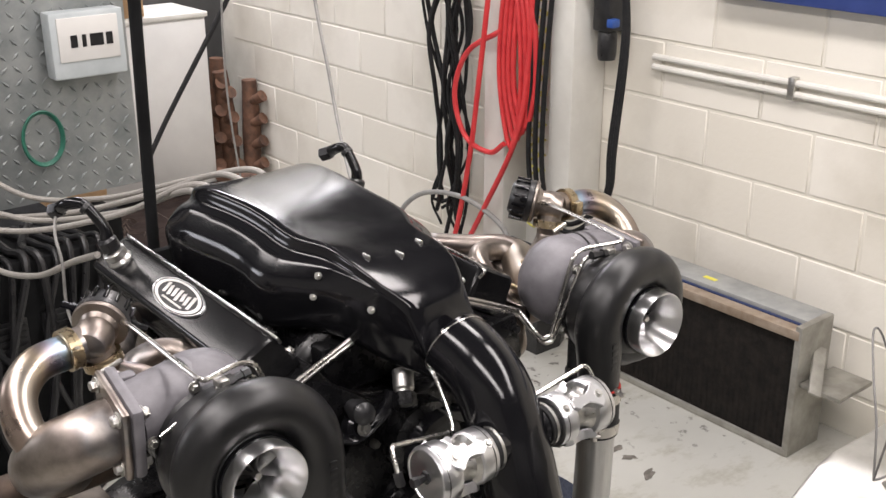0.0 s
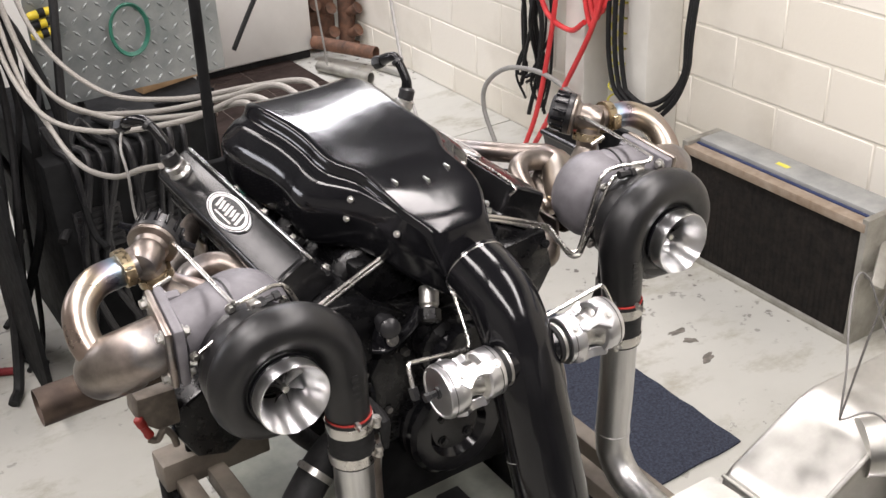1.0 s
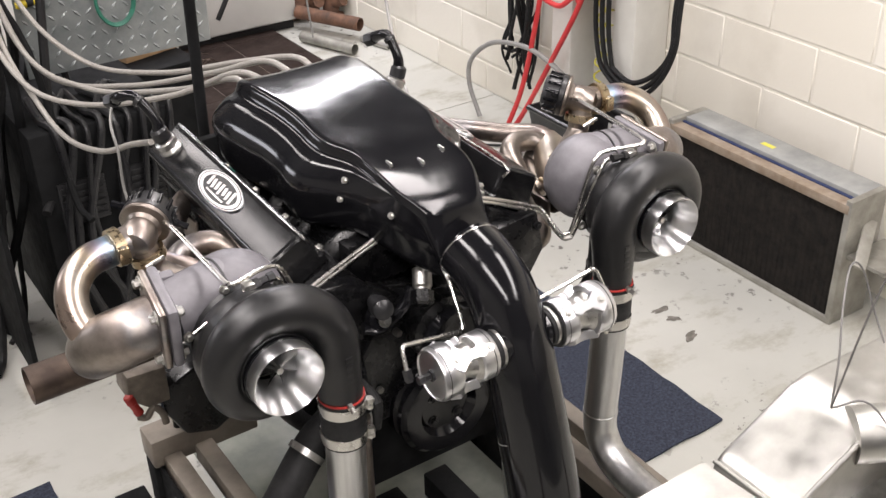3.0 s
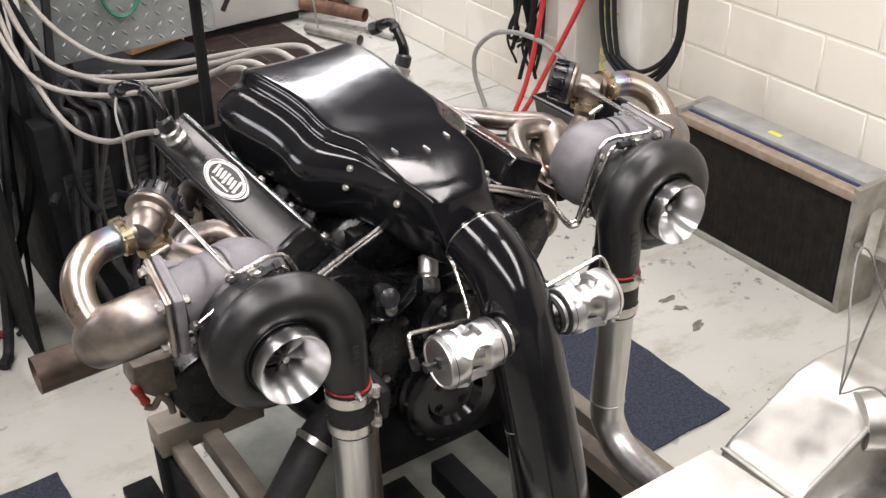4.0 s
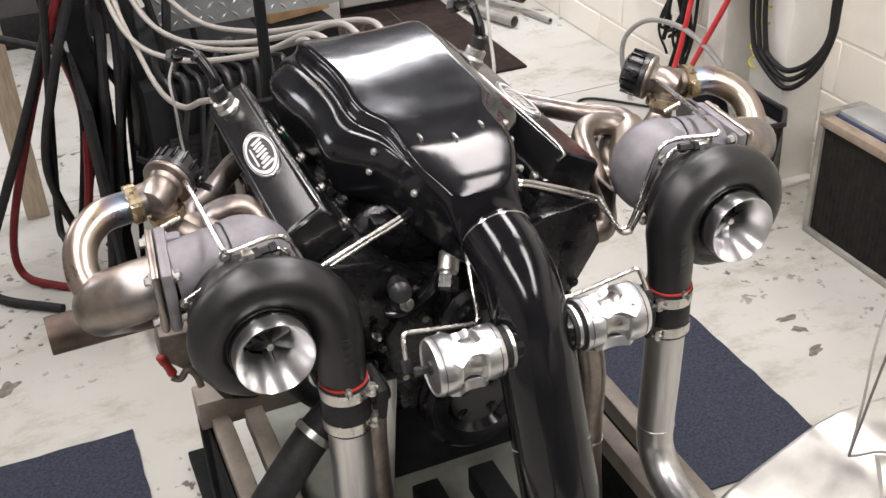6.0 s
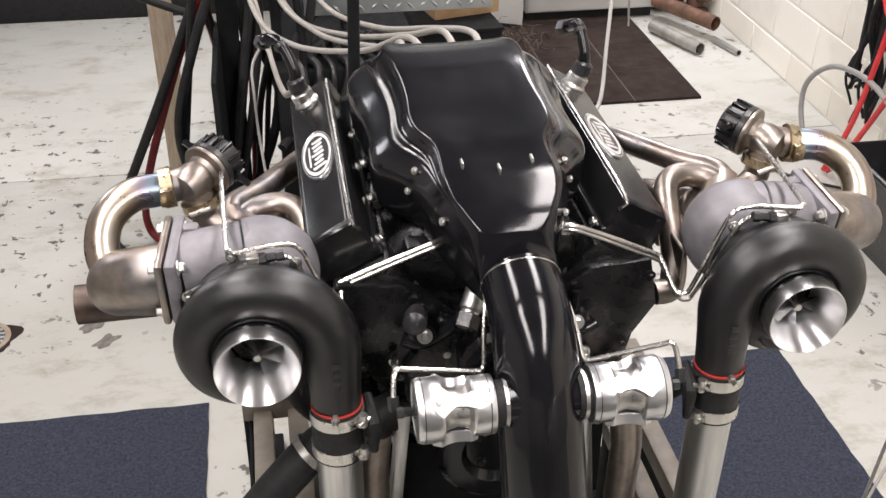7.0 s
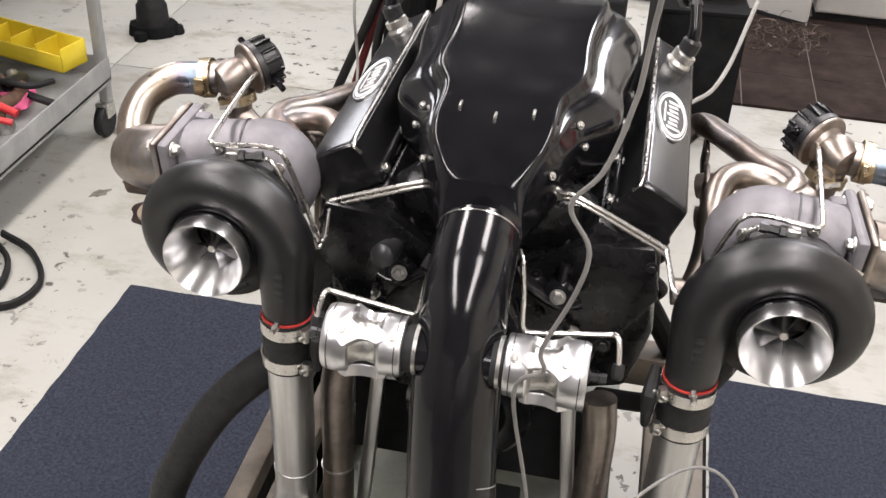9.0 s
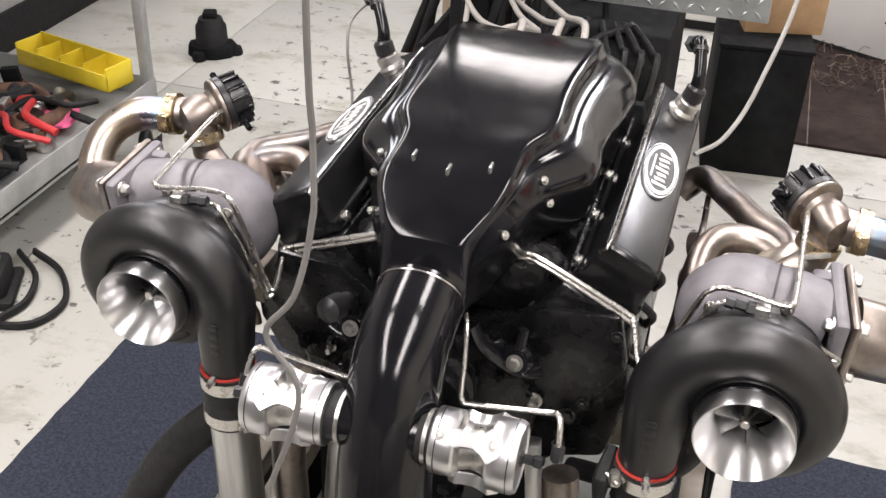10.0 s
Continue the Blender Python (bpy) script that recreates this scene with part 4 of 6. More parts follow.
    part("valve_body", lathe([(0.01, -0.03), (0.024, -0.022), (0.029, -0.008), (0.03, 0.008), (0.026, 0.02), (0.03, 0.027), (0.041, 0.03), (0.0425, 0.032), (0.0425, 0.036), (0.015, 0.036)], 30, aim(wc, ax)), HEAT_DULL, w)
    out = Vector((s * 0.96, -0.1, -0.1)).normalized()
    part("outlet_neck", tube([wc + ax * 0.005, wc + out * 0.045], 0.0255, 22, 1), HEAT_DULL, w)
    for off, r in ((0.038, 0.034),):
        clamp = part("outlet_clamp", band(wc + out * off, out, 0.026, 0.017, 0.006), BRASS, w, "gold plated V-band clamp")
        part("clamp_bolt", tube([wc + out * off + Vector((0, -0.034, -0.016)), wc + out * off + Vector((0, -0.034, 0.016))], 0.004, 8, 1), STEEL, clamp)
        part("clamp_lug", box(-0.009, 0.009, -0.007, 0.007, -0.014, 0.014, 0.002, None, Matrix.Translation(wc + out * off + Vector((0, -0.033, 0)))), BRASS, clamp)
    dn = low
    foot = wc + dn * 0.036
    part("inlet_neck", tube([wc, foot], 0.024, 20, 1), HEAT_DULL, w)
    part("inlet_clamp", band(foot, low, 0.0245, 0.015, 0.006), BRASS, w, "gold plated V-band clamp")
    part("clamp_bolt", tube([foot + Vector((-0.016, -0.032, -0.004)), foot + Vector((0.016, -0.032, 0.006))], 0.004, 8, 1), STEEL, w)
    cap = part("diaphragm_cap", lathe([(0.040, 0.0362), (0.0425, 0.038), (0.0425, 0.047), (0.0385, 0.05), (0.038, 0.072), (0.028, 0.082), (0.0, 0.083)], 36, aim(wc, ax)), BLACK_PLASTIC, w, "finned black diaphragm cap")
    for k in range(14):
        a = 2 * math.pi * k / 14
        part("fin", box(0.034, 0.0428, -0.0028, 0.0028, 0.048, 0.076, 0.0012, None, aim(wc, ax) @ pose(0, 0, 0, 0, 0, math.degrees(a))), GLOSS_BLACK, cap)
    q = aim(wc, ax)
    for ang, L in ((200, 0.03), (20, 0.028)):
        d = q.to_3x3() @ Vector((math.cos(radians(ang)), math.sin(radians(ang)), 0))
        at = wc + ax * 0.055 + d * 0.036
        nip = part("air_fitting", lathe([(0.0075, 0), (0.0075, 0.012), (0.0055, 0.013), (0.0055, L)], 6, aim(at, d)), GLOSS_BLACK, w)
    part("feed_pipe", tube([foot + dn * 0.006, foot + dn * 0.03, P3(s, 0.40, 0.285, 1.02)], 0.0215, 20, 4), HEAT_DULL, w)

    # exhaust manifold: four primaries into one collector
    mf = thing("exhaust_manifold", "dull heat-tinted stainless tubular exhaust manifold", "exhaust manifold", "exhaust manifolds", ET)
    col = P3(s, 0.375, 0.27, 0.99)
    for k, py in enumerate((0.235, 0.345, 0.455, 0.565)):
        port = P3(s, 0.285, py, 0.955)
        if k == 0:
            way = [P3(s, 0.255, 0.205, 0.905), P3(s, 0.285, 0.21, 0.91), P3(s, 0.30, 0.25, 0.95), P3(s, 0.303, 0.31, 1.0), P3(s, 0.315, 0.352, 1.024), P3(s, 0.345, 0.374, 1.03), P3(s, 0.385, 0.372, 1.025), P3(s, 0.41, 0.35, 1.018)]
        elif k == 3:
            way = [P3(s, 0.25, 0.60, 0.97), P3(s, 0.285, 0.60, 1.0), P3(s, 0.335, 0.53, 1.006), P3(s, 0.375, 0.462, 1.012), P3(s, 0.42, 0.405, 1.018), P3(s, 0.425, 0.36, 1.016)]
        else:
            lift = (0, -0.02, -0.01, 0)[k]
            way = [port, P3(s, 0.315, py - 0.01, 0.965), P3(s, 0.332 + 0.006 * k, py - 0.06, 0.985 + lift), P3(s, 0.375, 0.375, 0.98), P3(s, 0.40, 0.34, 0.99)]
        part("primary_tube", tube(way, 0.0215, 16, 6), HEAT_DULL, mf)
        part("port_flange", box(-0.005, 0.005, -0.036, 0.036, -0.03, 0.03, 0.006, None, Matrix.Translation(P3(s, 0.297, py, 0.955))), HEAT_DULL, mf)
    part("collector", tube([P3(s, 0.424, 0.372, 1.012), P3(s, 0.408, 0.33, 1.004), col, P3(s, 0.372, 0.235, 1.0)], [0.03, 0.039, 0.043, 0.046], 24, 4), HEAT, mf, "blued stainless collector")
    part("collector_flange", lathe([(0.056, -0.006), (0.056, 0.006)], 24, aim(P3(s, 0.372, 0.236, 1.0), (0, 1, 0))), HEAT_DULL, mf)
    for a in (60, 120, 180):
        part("stud", tube([P3(s, 0.372 + 0.05 * math.cos(radians(a)), 0.222, 1.0 + 0.05 * math.sin(radians(a))), P3(s, 0.372 + 0.05 * math.cos(radians(a)), 0.262, 1.0 + 0.05 * math.sin(radians(a)))], 0.005, 8, 1), BRASS, mf)

    # charge pipe with silicone joiner and clamps
    px, py = cx - 0.104, 0.0
    cp = thing("charge_pipe", "brushed aluminium charge pipe joined by a black silicone sleeve", "charge pipe", "charge pipes", ET)
    part("pipe", tube([P3(s, px, py, 0.848), P3(s, px, py + 0.004, 0.70), P3(s, px, py + 0.008, 0.60), P3(s, px, py, 0.545), P3(s, px, py - 0.05, 0.50), P3(s, px, py - 0.16, 0.485), P3(s, px - 0.02, py - 0.37, 0.49)], 0.0335, 28, 6), BRUSHED, cp)
    part("weld_bead", band(P3(s, px, py + 0.008, 0.60), (0, 0, 1), 0.0335, 0.004, 0.0014), BRUSHED, cp)
    sl = part("sleeve", lathe([(0.0365, -0.045), (0.0378, -0.044), (0.0378, 0.044), (0.0365, 0.045)], 32, aim(P3(s, px, py, 0.862), (0, 0, 1))), RUBBER, cp, "black silicone sleeve with red lining edge")
    part("red_edge", band(P3(s, px, py, 0.9085), (0, 0, 1), 0.0335, 0.0022, 0.0045), RED_SIL, sl)
    for kz in (0.892, 0.832):
        cl = part("clamp", band(P3(s, px, py, kz), (0, 0, 1), 0.0379, 0.019, 0.0016), STEEL_LINE, cp, "stainless T-bolt clamp")
        part("t_bolt", tube([P3(s, px - 0.028, py - 0.036, kz - 0.002), P3(s, px - 0.052, py - 0.014, kz - 0.002)], 0.0035, 8, 1), STEEL, cl)
        part("lug", lathe([(0.0065, -0.01), (0.0065, 0.01)], 10, aim(P3(s, px - 0.035, py - 0.026, kz), (0, 0, 1))), STEEL, cl)
    part("hose_tail", tube([P3(s, px - 0.045, py + 0.02, 0.9), P3(s, px - 0.05, py - 0.02, 0.88), P3(s, px - 0.05, py - 0.022, 0.83)], [0.008, 0.012, 0.006], 10, 4), RUBBER, cp)

    # blow-off valve on the elbow
    bv = thing("blow_off_valve", "polished billet blow-off valve with three scalloped arms", "blow-off valve", "blow-off valves", EV)
    bc = P3(s, 0.072, -0.098, 0.980)
    V = aim(bc - Vector((0.012 if s > 0 else 0.0, 0, 0)), (s, 0, 0)) @ Matrix.Diagonal((0.885, 0.885, 0.98, 1))
    part("clamp_ring", lathe([(0.03, 0), (0.044, 0), (0.0455, 0.002), (0.0455, 0.028), (0.043, 0.031), (0.03, 0.031)], 40, V), CHROME, bv)
    part("core", lathe([(0.043, 0.03), (0.040, 0.032), (0.033, 0.036), (0.029, 0.050), (0.033, 0.064), (0.040, 0.070), (0.04, 0.072)], 36, V), STEEL, bv)
    part("cap", lathe([(0.04, 0.07), (0.048, 0.071), (0.05, 0.074), (0.05, 0.1), (0.047, 0.106), (0.0445, 0.1065), (0.043, 0.1045), (0.012, 0.1045), (0.0, 0.1045)], 44, V), CHROME, bv)
    for k in range(3):
        a = 120 * k + (50 if s < 0 else 10)
        AM = V @ pose(0, 0, 0, 0, 0, a)
        bmb = bmesh.new()
        wide = [(0.022, 0.006), (0.032, 0.013), (0.040, 0.009), (0.054, 0.008), (0.064, 0.014), (0.074, 0.024), (0.086, 0.012)]
        outline = [(h, wd) for h, wd in wide] + [(h, -wd) for h, wd in wide[::-1]]
        rings(bmb, [[AM @ Vector((r, wd, h)) for h, wd in outline] for r in (0.034, 0.0525)])
        bmesh.ops.recalc_face_normals(bmb, faces=bmb.faces)
        bmesh.ops.bevel(bmb, geom=bmb.edges[:], offset=0.0012, segments=2, affect="EDGES")
        part("arm", bmb, CHROME, bv)
        part("arm_screw", hexbolt(AM @ Vector((0.0445, 0, 0.012)), AM.to_3x3() @ Vector((1, 0, 0)), 0.0045, 0.004), STEEL, bv)
        part("arm_screw", hexbolt(AM @ Vector((0.052, 0, 0.078)), AM.to_3x3() @ Vector((1, 0, 0)), 0.0045, 0.004), STEEL, bv)
    for gh, gr in ((0.008, 0.0457), (0.097, 0.0502)):
        part("groove", band(V @ Vector((0, 0, gh)), (s, 0, 0), gr * 0.886, 0.0012, 0.0003), CAST_BLACK, bv)
    part("end_screw", lathe([(0.01, 0), (0.01, 0.004), (0.006, 0.005), (0.006, 0.016), (0.0075, 0.017), (0.0075, 0.026)], 6, aim(V @ Vector((0, 0, 0.104)), (s, 0, 0))), BLACK_PLASTIC, bv)
    part("neck_ring", lathe([(0.0325, -0.018), (0.036, -0.018), (0.036, 0.0), (0.0325, 0.0)], 32, V), RUBBER, bv)
    # hard line from the elbow over the valve to its end fitting
    hl = thing("vacuum_hard_line", "thin bent stainless vacuum line over the blow-off valve", "pipe", "vacuum lines", EV)
    part("line", tube([P3(s, 0.05, 0.055, 1.052), P3(s, 0.058, 0.028, 1.05), P3(s, 0.066, -0.006, 1.022), P3(s, 0.069, -0.026, 0.996), P3(s, 0.073, -0.032, 0.988), P3(s, 0.085, -0.034, 0.987), P3(s, 0.18, -0.042, 1.008), P3(s, 0.190, -0.044, 1.011), P3(s, 0.197, -0.050, 1.006), P3(s, 0.201, -0.068, 0.978)], 0.0038, 10, 5), STEEL_LINE, hl)
    part("end_nut", lathe([(0.008, 0), (0.008, 0.016), (0.006, 0.02)], 6, aim(P3(s, 0.201, -0.066, 0.982), (0, -0.5, -1))), BLACK_PLASTIC, hl)

    # boost lines from the plenum round the housing to wastegate and oil fitting
    for k, (dz, end) in enumerate(((0.0, "gate"), (-0.012, "oil"))):
        ln = thing("boost_hard_line", "thin bent stainless line running from plenum to turbocharger", "pipe", "boost lines", ET)
        o, ob_ = 0.010 * k, 0.0 if s > 0 else 0.028
        way = [P3(s, 0.07, 0.16, 1.075 + dz * 0.6), P3(s, 0.105, 0.155, 1.072 + dz * 0.6), P3(s, 0.222 + ob_ + o * 0.2, 0.152, 1.018 + dz * 0.8), P3(s, 0.236 + ob_ + o * 0.3, 0.146, 1.007 + dz), P3(s, 0.25 + ob_ * 0.5 + o * 0.5, 0.115, 0.972 + dz), P3(s, 0.262 + ob_ * 0.3 + o * 0.6, 0.106, 0.968 + dz), P3(s, 0.274 + o * 0.6, 0.104, 0.982 + dz), P3(s, 0.312 + o, 0.106 - o, 1.085 + dz), P3(s, 0.324 + o, 0.106 - o, 1.106 + dz), P3(s, 0.336 + o, 0.107 - o, 1.112 + dz)]
        if end == "gate":
            way += [P3(s, 0.36, 0.098, 1.118), P3(s, 0.408, 0.080, 1.121), P3(s, 0.418, 0.082, 1.124), P3(s, 0.422, 0.10, 1.126), P3(s, 0.428, 0.27, 1.136), P3(s, 0.43, 0.325, 1.125)]
        else:
            way += [P3(s, 0.362, 0.085, 1.108)]
        part("line", tube(way, 0.0038, 10, 5), STEEL_LINE, ln)
    sl2 = thing("oil_drain_stay", "thin steel stay rod beside the compressor housing", "rod", "stay rods", ET)
    part("rod", tube([P3(s, 0.395, 0.078, 1.104), P3(s, 0.485, 0.075, 1.063)], 0.003, 8, 1), STEEL_LINE, sl2)
    # oil drain hose under the turbo
    dr = thing("oil_drain_hose", "black oil drain hose with silver fitting under the turbocharger", "hose", "oil drain hoses", ET)
    part("hose", tube([P3(s, 0.36, 0.12, 0.93), P3(s, 0.345, 0.11, 0.86), P3(s, 0.32, 0.12, 0.80), P3(s, 0.26, 0.16, 0.72), P3(s, 0.17, 0.2, 0.68)], [0.02, 0.02, 0.017, 0.016, 0.016], 14, 6), RUBBER, dr)
    part("nut", lathe([(0.02, 0), (0.021, 0.004), (0.021, 0.025), (0.018, 0.03)], 6, aim(P3(s, 0.345, 0.11, 0.85), (0, 0, 1))), BLACK_PLASTIC, dr)


for side in (-1, 1):
    build_side(side)

# ---- engine stand ----
stand = thing("engine_stand", "tan-painted box-steel engine run stand with black legs", "engine stand", "", E)
for s in (-1, 1):
    part("outer_rail", box(s * 0.388 - 0.02, s * 0.388 + 0.02, -0.2, 0.58, 0.41, 0.455, 0.004), STAND_PAINT, stand)
    part("inner_rail", box(s * 0.318 - 0.02, s * 0.318 + 0.02, -0.2, 0.58, 0.41, 0.455, 0.004), STAND_PAINT, stand)
    part("mount_beam", box(s * 0.31 - 0.12, s * 0.31 + 0.12, 0.575, 0.645, 0.43, 0.50, 0.005), STAND_PAINT, stand)
    part("leg", box(s * 0.40 - 0.03, s * 0.40 + 0.03, 0.585, 0.635, 0.03, 0.43, 0.004), DARK_METAL, stand)
    part("mount_stud", tube([(s * 0.36, 0.60, 0.49), (s * 0.36, 0.60, 0.56)], 0.009, 8, 1), DARK_METAL, stand)
    part("mount_arm", tube([(s * 0.34, 0.61, 0.5), (s * 0.25, 0.58, 0.66), (s * 0.16, 0.52, 0.74)], 0.022, 10, 4), DARK_METAL, stand)
    part("leg", box(s * 0.388 - 0.02, s * 0.388 + 0.02, -0.2, -0.15, 0.03, 0.41, 0.004), STAND_PAINT, stand)
    part("foot_rail", box(s * 0.40 - 0.04, s * 0.40 + 0.04, -0.25, 1.0, 0.0, 0.03, 0.004), DARK_METAL, stand)
    part("side_sheet", box(s * 0.415 - 0.003, s * 0.415 + 0.003, -0.24, 0.64, 0.031, 0.43, 0.001), DARK_METAL, stand)
    part("front_strut", box(-0.011, 0.011, -0.012, 0.012, 0.0, 0.48, 0.003, None, pose(s * 0.19, 0.145, 0.31, 0, -s * 5.0, 0)), BRUSHED, stand)
    part("lower_pipe", tube([(s * 0.205, 0.06, 0.34), (s * 0.205, 0.08, 0.56), (s * 0.207, 0.08, 0.72), (s * 0.20, 0.09, 0.79)], 0.026, 18, 5), HEAT_DULL, stand)
    part("pipe_bead", band((s * 0.206, 0.08, 0.57), (0, 0, 1), 0.026, 0.004, 0.0015), STEEL, stand)
    part("black_rail", box(s * 0.06 - 0.028, s * 0.06 + 0.028, -0.3, 0.25, 0.36, 0.42, 0.004), DARK_METAL, stand)
part("drip_tray", box(-0.30, 0.25, 0.02, 1.0, 0.30, 0.306, 0.002), TRAY_GREY, stand, "grey-green sheet steel drip tray")
part("front_shield", box(-0.21, 0.21, 0.20, 0.206, 0.50, 0.66, 0.002), DARK_METAL, stand)
part("cross_beam", box(-0.37, 0.37, -0.16, -0.10, 0.35, 0.408, 0.004), DARK_METAL, stand)
part("bell_plate", box(-0.26, 0.26, 0.70, 0.72, 0.45, 1.08, 0.004), DARK_METAL, stand)
pole = thing("stay_pole", "dark steel pole rising behind the rocker cover", "pole", "", E)
part("rod", tube([(-0.165, 0.735, 0.6), (-0.160, 0.735, 1.10), (-0.147, 0.735, 1.62)], 0.0115, 12, 1), DARK_METAL, pole)

bighose = thing("coolant_hose", "thick ribbed black coolant hose curving down to the floor", "hose")
part("hose", tube([(-0.17, 0.12, 0.80), (-0.27, 0.09, 0.785), (-0.36, 0.06, 0.715), (-0.437, 0.06, 0.60), (-0.51, 0.06, 0.43), (-0.55, 0.06, 0.22), (-0.56, 0.05, 0.033)], 0.031, 18, 7), RUBBER, bighose)

part("clamp", band((-0.30, 0.08, 0.77), (-0.75, -0.2, -0.55), 0.0315, 0.012, 0.002), STEEL, bighose)
part("floor_cuff", lathe([(0.034, 0), (0.036, 0.005), (0.036, 0.05), (0.033, 0.055)], 20, aim((-0.56, 0.05, 0.0), (0, 0, 1))), RUBBER, bighose)

# ---- intercooler in front of the engine ----
ic = thing("intercooler", "bare aluminium intercooler with welded sheet end tanks", "intercooler")


def prism(name, poly, z0, z1, mat, parent, top=None, bevel=0.004):
    bm = bmesh.new()
    rings(bm, [[(x, y, z0) for x, y in poly], [(x, y, z1) for x, y in (top or poly)]])
    bmesh.ops.recalc_face_normals(bm, faces=bm.faces)
    bmesh.ops.bevel(bm, geom=bm.edges[:], offset=bevel, segments=2, affect="EDGES")
    return part(name, bm, mat, parent)


prism("end_tank", [(-0.33, -0.505), (0.012, -0.505), (0.012, -0.78), (-0.33, -0.78)], 0.72, 1.035, SHEET_ALU, ic, [(-0.31, -0.512), (-0.01, -0.512), (0.0, -0.66), (-0.31, -0.66)])
tank = extrude([(0.05, 0.86), (0.060, 0.962), (0.078, 0.978), (0.20, 1.038), (0.235, 1.046), (0.62, 1.03), (0.62, 0.86)], -0.605, -0.468, 0.012, None, 3)
part("end_tank", tank, SHEET_ALU, ic)
core = part("core", box(-0.3, 0.6, -0.66, -0.585, 0.55, 0.93, 0.002), BRUSHED, ic, "finned aluminium core")
for k in range(40):
    part("fin", box(0.02 + 0.0145 * k, 0.0225 + 0.0145 * k, -0.672, -0.66, 0.56, 0.925), BRUSHED, core)
part("outlet_pipe", tube([(0.20, -0.58, 1.02), (0.26, -0.62, 1.02), (0.34, -0.68, 0.98), (0.42, -0.74, 0.92)], 0.04, 24, 6), SHEET_ALU, ic)
part("weld_bead", tube([(0.061, -0.602, 0.963), (0.079, -0.604, 0.979), (0.201, -0.604, 1.038), (0.236, -0.604, 1.046), (0.62, -0.604, 1.03)], 0.0035, 8, 2), SHEET_ALU, ic)
part("weld_bead", tube([(0.062, -0.472, 0.967), (0.061, -0.535, 0.967), (0.062, -0.602, 0.967)], 0.0035, 8, 2), SHEET_ALU, ic)
for k, lx in enumerate((-0.26, 0.5)):
    part("leg", box(lx - 0.02, lx + 0.02, -0.645, -0.6, 0.0, 0.56, 0.003), STAND_PAINT, ic)

# ---- old radiator leaning at the wall ----
rad = thing("radiator", "old black radiator in a dull aluminium frame standing on the floor", "radiator")
part("core", box(1.712, 1.85, 0.49, 1.21, 0.02, 0.40, 0.002), FIN_BLACK, rad, "black finned core")
for k in range(34):
    part("core_fin", box(1.7112, 1.713, 0.50 + 0.0207 * k, 0.512 + 0.0207 * k, 0.03, 0.39), FIN_BLACK, rad)
part("front_channel", box(1.700, 1.745, 0.475, 1.225, 0.395, 0.425, 0.003), CHANNEL, rad, "rust-stained front channel")
part("blue_strip", box(1.746, 1.758, 0.48, 1.22, 0.40, 0.428, 0.002), NAVY, rad, "blue painted strip")
part("top_tray", box(1.763, 1.875, 0.47, 1.23, 0.40, 0.438, 0.003), TROLLEY_GREY, rad, "dull grey metal top")
part("bottom_channel", box(1.700, 1.86, 0.475, 1.225, 0.0, 0.022, 0.003), DULL_ALU, rad)
part("end_plate", box(1.702, 1.87, 0.466, 0.489, 0.0, 0.44, 0.003), DULL_ALU, rad)
part("end_plate", box(1.702, 1.87, 1.211, 1.236, 0.0, 0.44, 0.003), DULL_ALU, rad)
part("hanger", box(-0.09, 0.09, -0.02, 0.02, -0.006, 0.006, 0.003, None, Matrix.Translation((1.75, 0.43, 0.30)) @ pose(0, 0, 0, 25, -28, 30)), DULL_ALU, rad, "bent sheet hanger tab")
part("side_shelf", box(1.72, 1.9, 0.33, 0.465, 0.24, 0.255, 0.003), DULL_ALU, rad)
part("paint_mark", box(1.80, 1.82, 0.86, 0.91, 0.4385, 0.4392), YELLOW_CORD, rad, "yellow paint mark")

# ---- black bin, hoses and cables at the wall ----
binob = thing("plastic_tub", "black plastic tub standing on the floor by the column", "tub")
tub = bmesh.new()
tub_out = [(1.60, 1.47), (1.72, 1.47), (1.83, 1.53), (1.83, 1.80), (1.60, 1.80)]
tub_top = [(1.555, 1.43), (1.725, 1.42), (1.80, 1.51), (1.80, 1.83), (1.555, 1.83)]


def shrunk(poly, d):
    cx_, cy_ = sum(p[0] for p in poly) / len(poly), sum(p[1] for p in poly) / len(poly)
    return [(x - d * (1 if x > cx_ else -1), y - d * (1 if y > cy_ else -1)) for x, y in poly]


rings(tub, [[(x, y, 0.0) for x, y in tub_out], [(x, y, 0.31) for x, y in tub_top], [(x, y, 0.31) for x, y in shrunk(tub_top, 0.006)], [(x, y, 0.012) for x, y in shrunk(tub_out, 0.006)]])
part("tub_body", tub, BLACK_PLASTIC, binob, "", 20)
part("rim", tube([(x, y, 0.31) for x, y in tub_top + tub_top[:1]], 0.011, 8, 1), BLACK_PLASTIC, binob)

red = thing("air_hose", "coiled red rubber air hose hung on the steel column", "hose")
rng = random.Random(3)
for k in range(4):
    yy = 1.76 + 0.026 * k
    b = 0.32 + 0.04 * k
    part("loop", tube([(1.775, yy, 1.34), (1.77, yy - 0.055, 1.20), (1.772, yy - 0.07, 0.95 - 0.02 * k), (1.772, yy - 0.02, 0.78 - 0.03 * k), (1.772, yy + 0.045, 0.93), (1.775, yy + 0.04, 1.2), (1.775, yy, 1.34)], 0.0105, 10, 6), RED_HOSE, red)
part("loop", tube([(1.77, 1.88, 1.12), (1.755, 2.05, 1.02), (1.75, 2.12, 0.85), (1.752, 2.06, 0.69), (1.755, 1.92, 0.65), (1.76, 1.84, 0.70)], 0.0105, 10, 8), RED_HOSE, red)
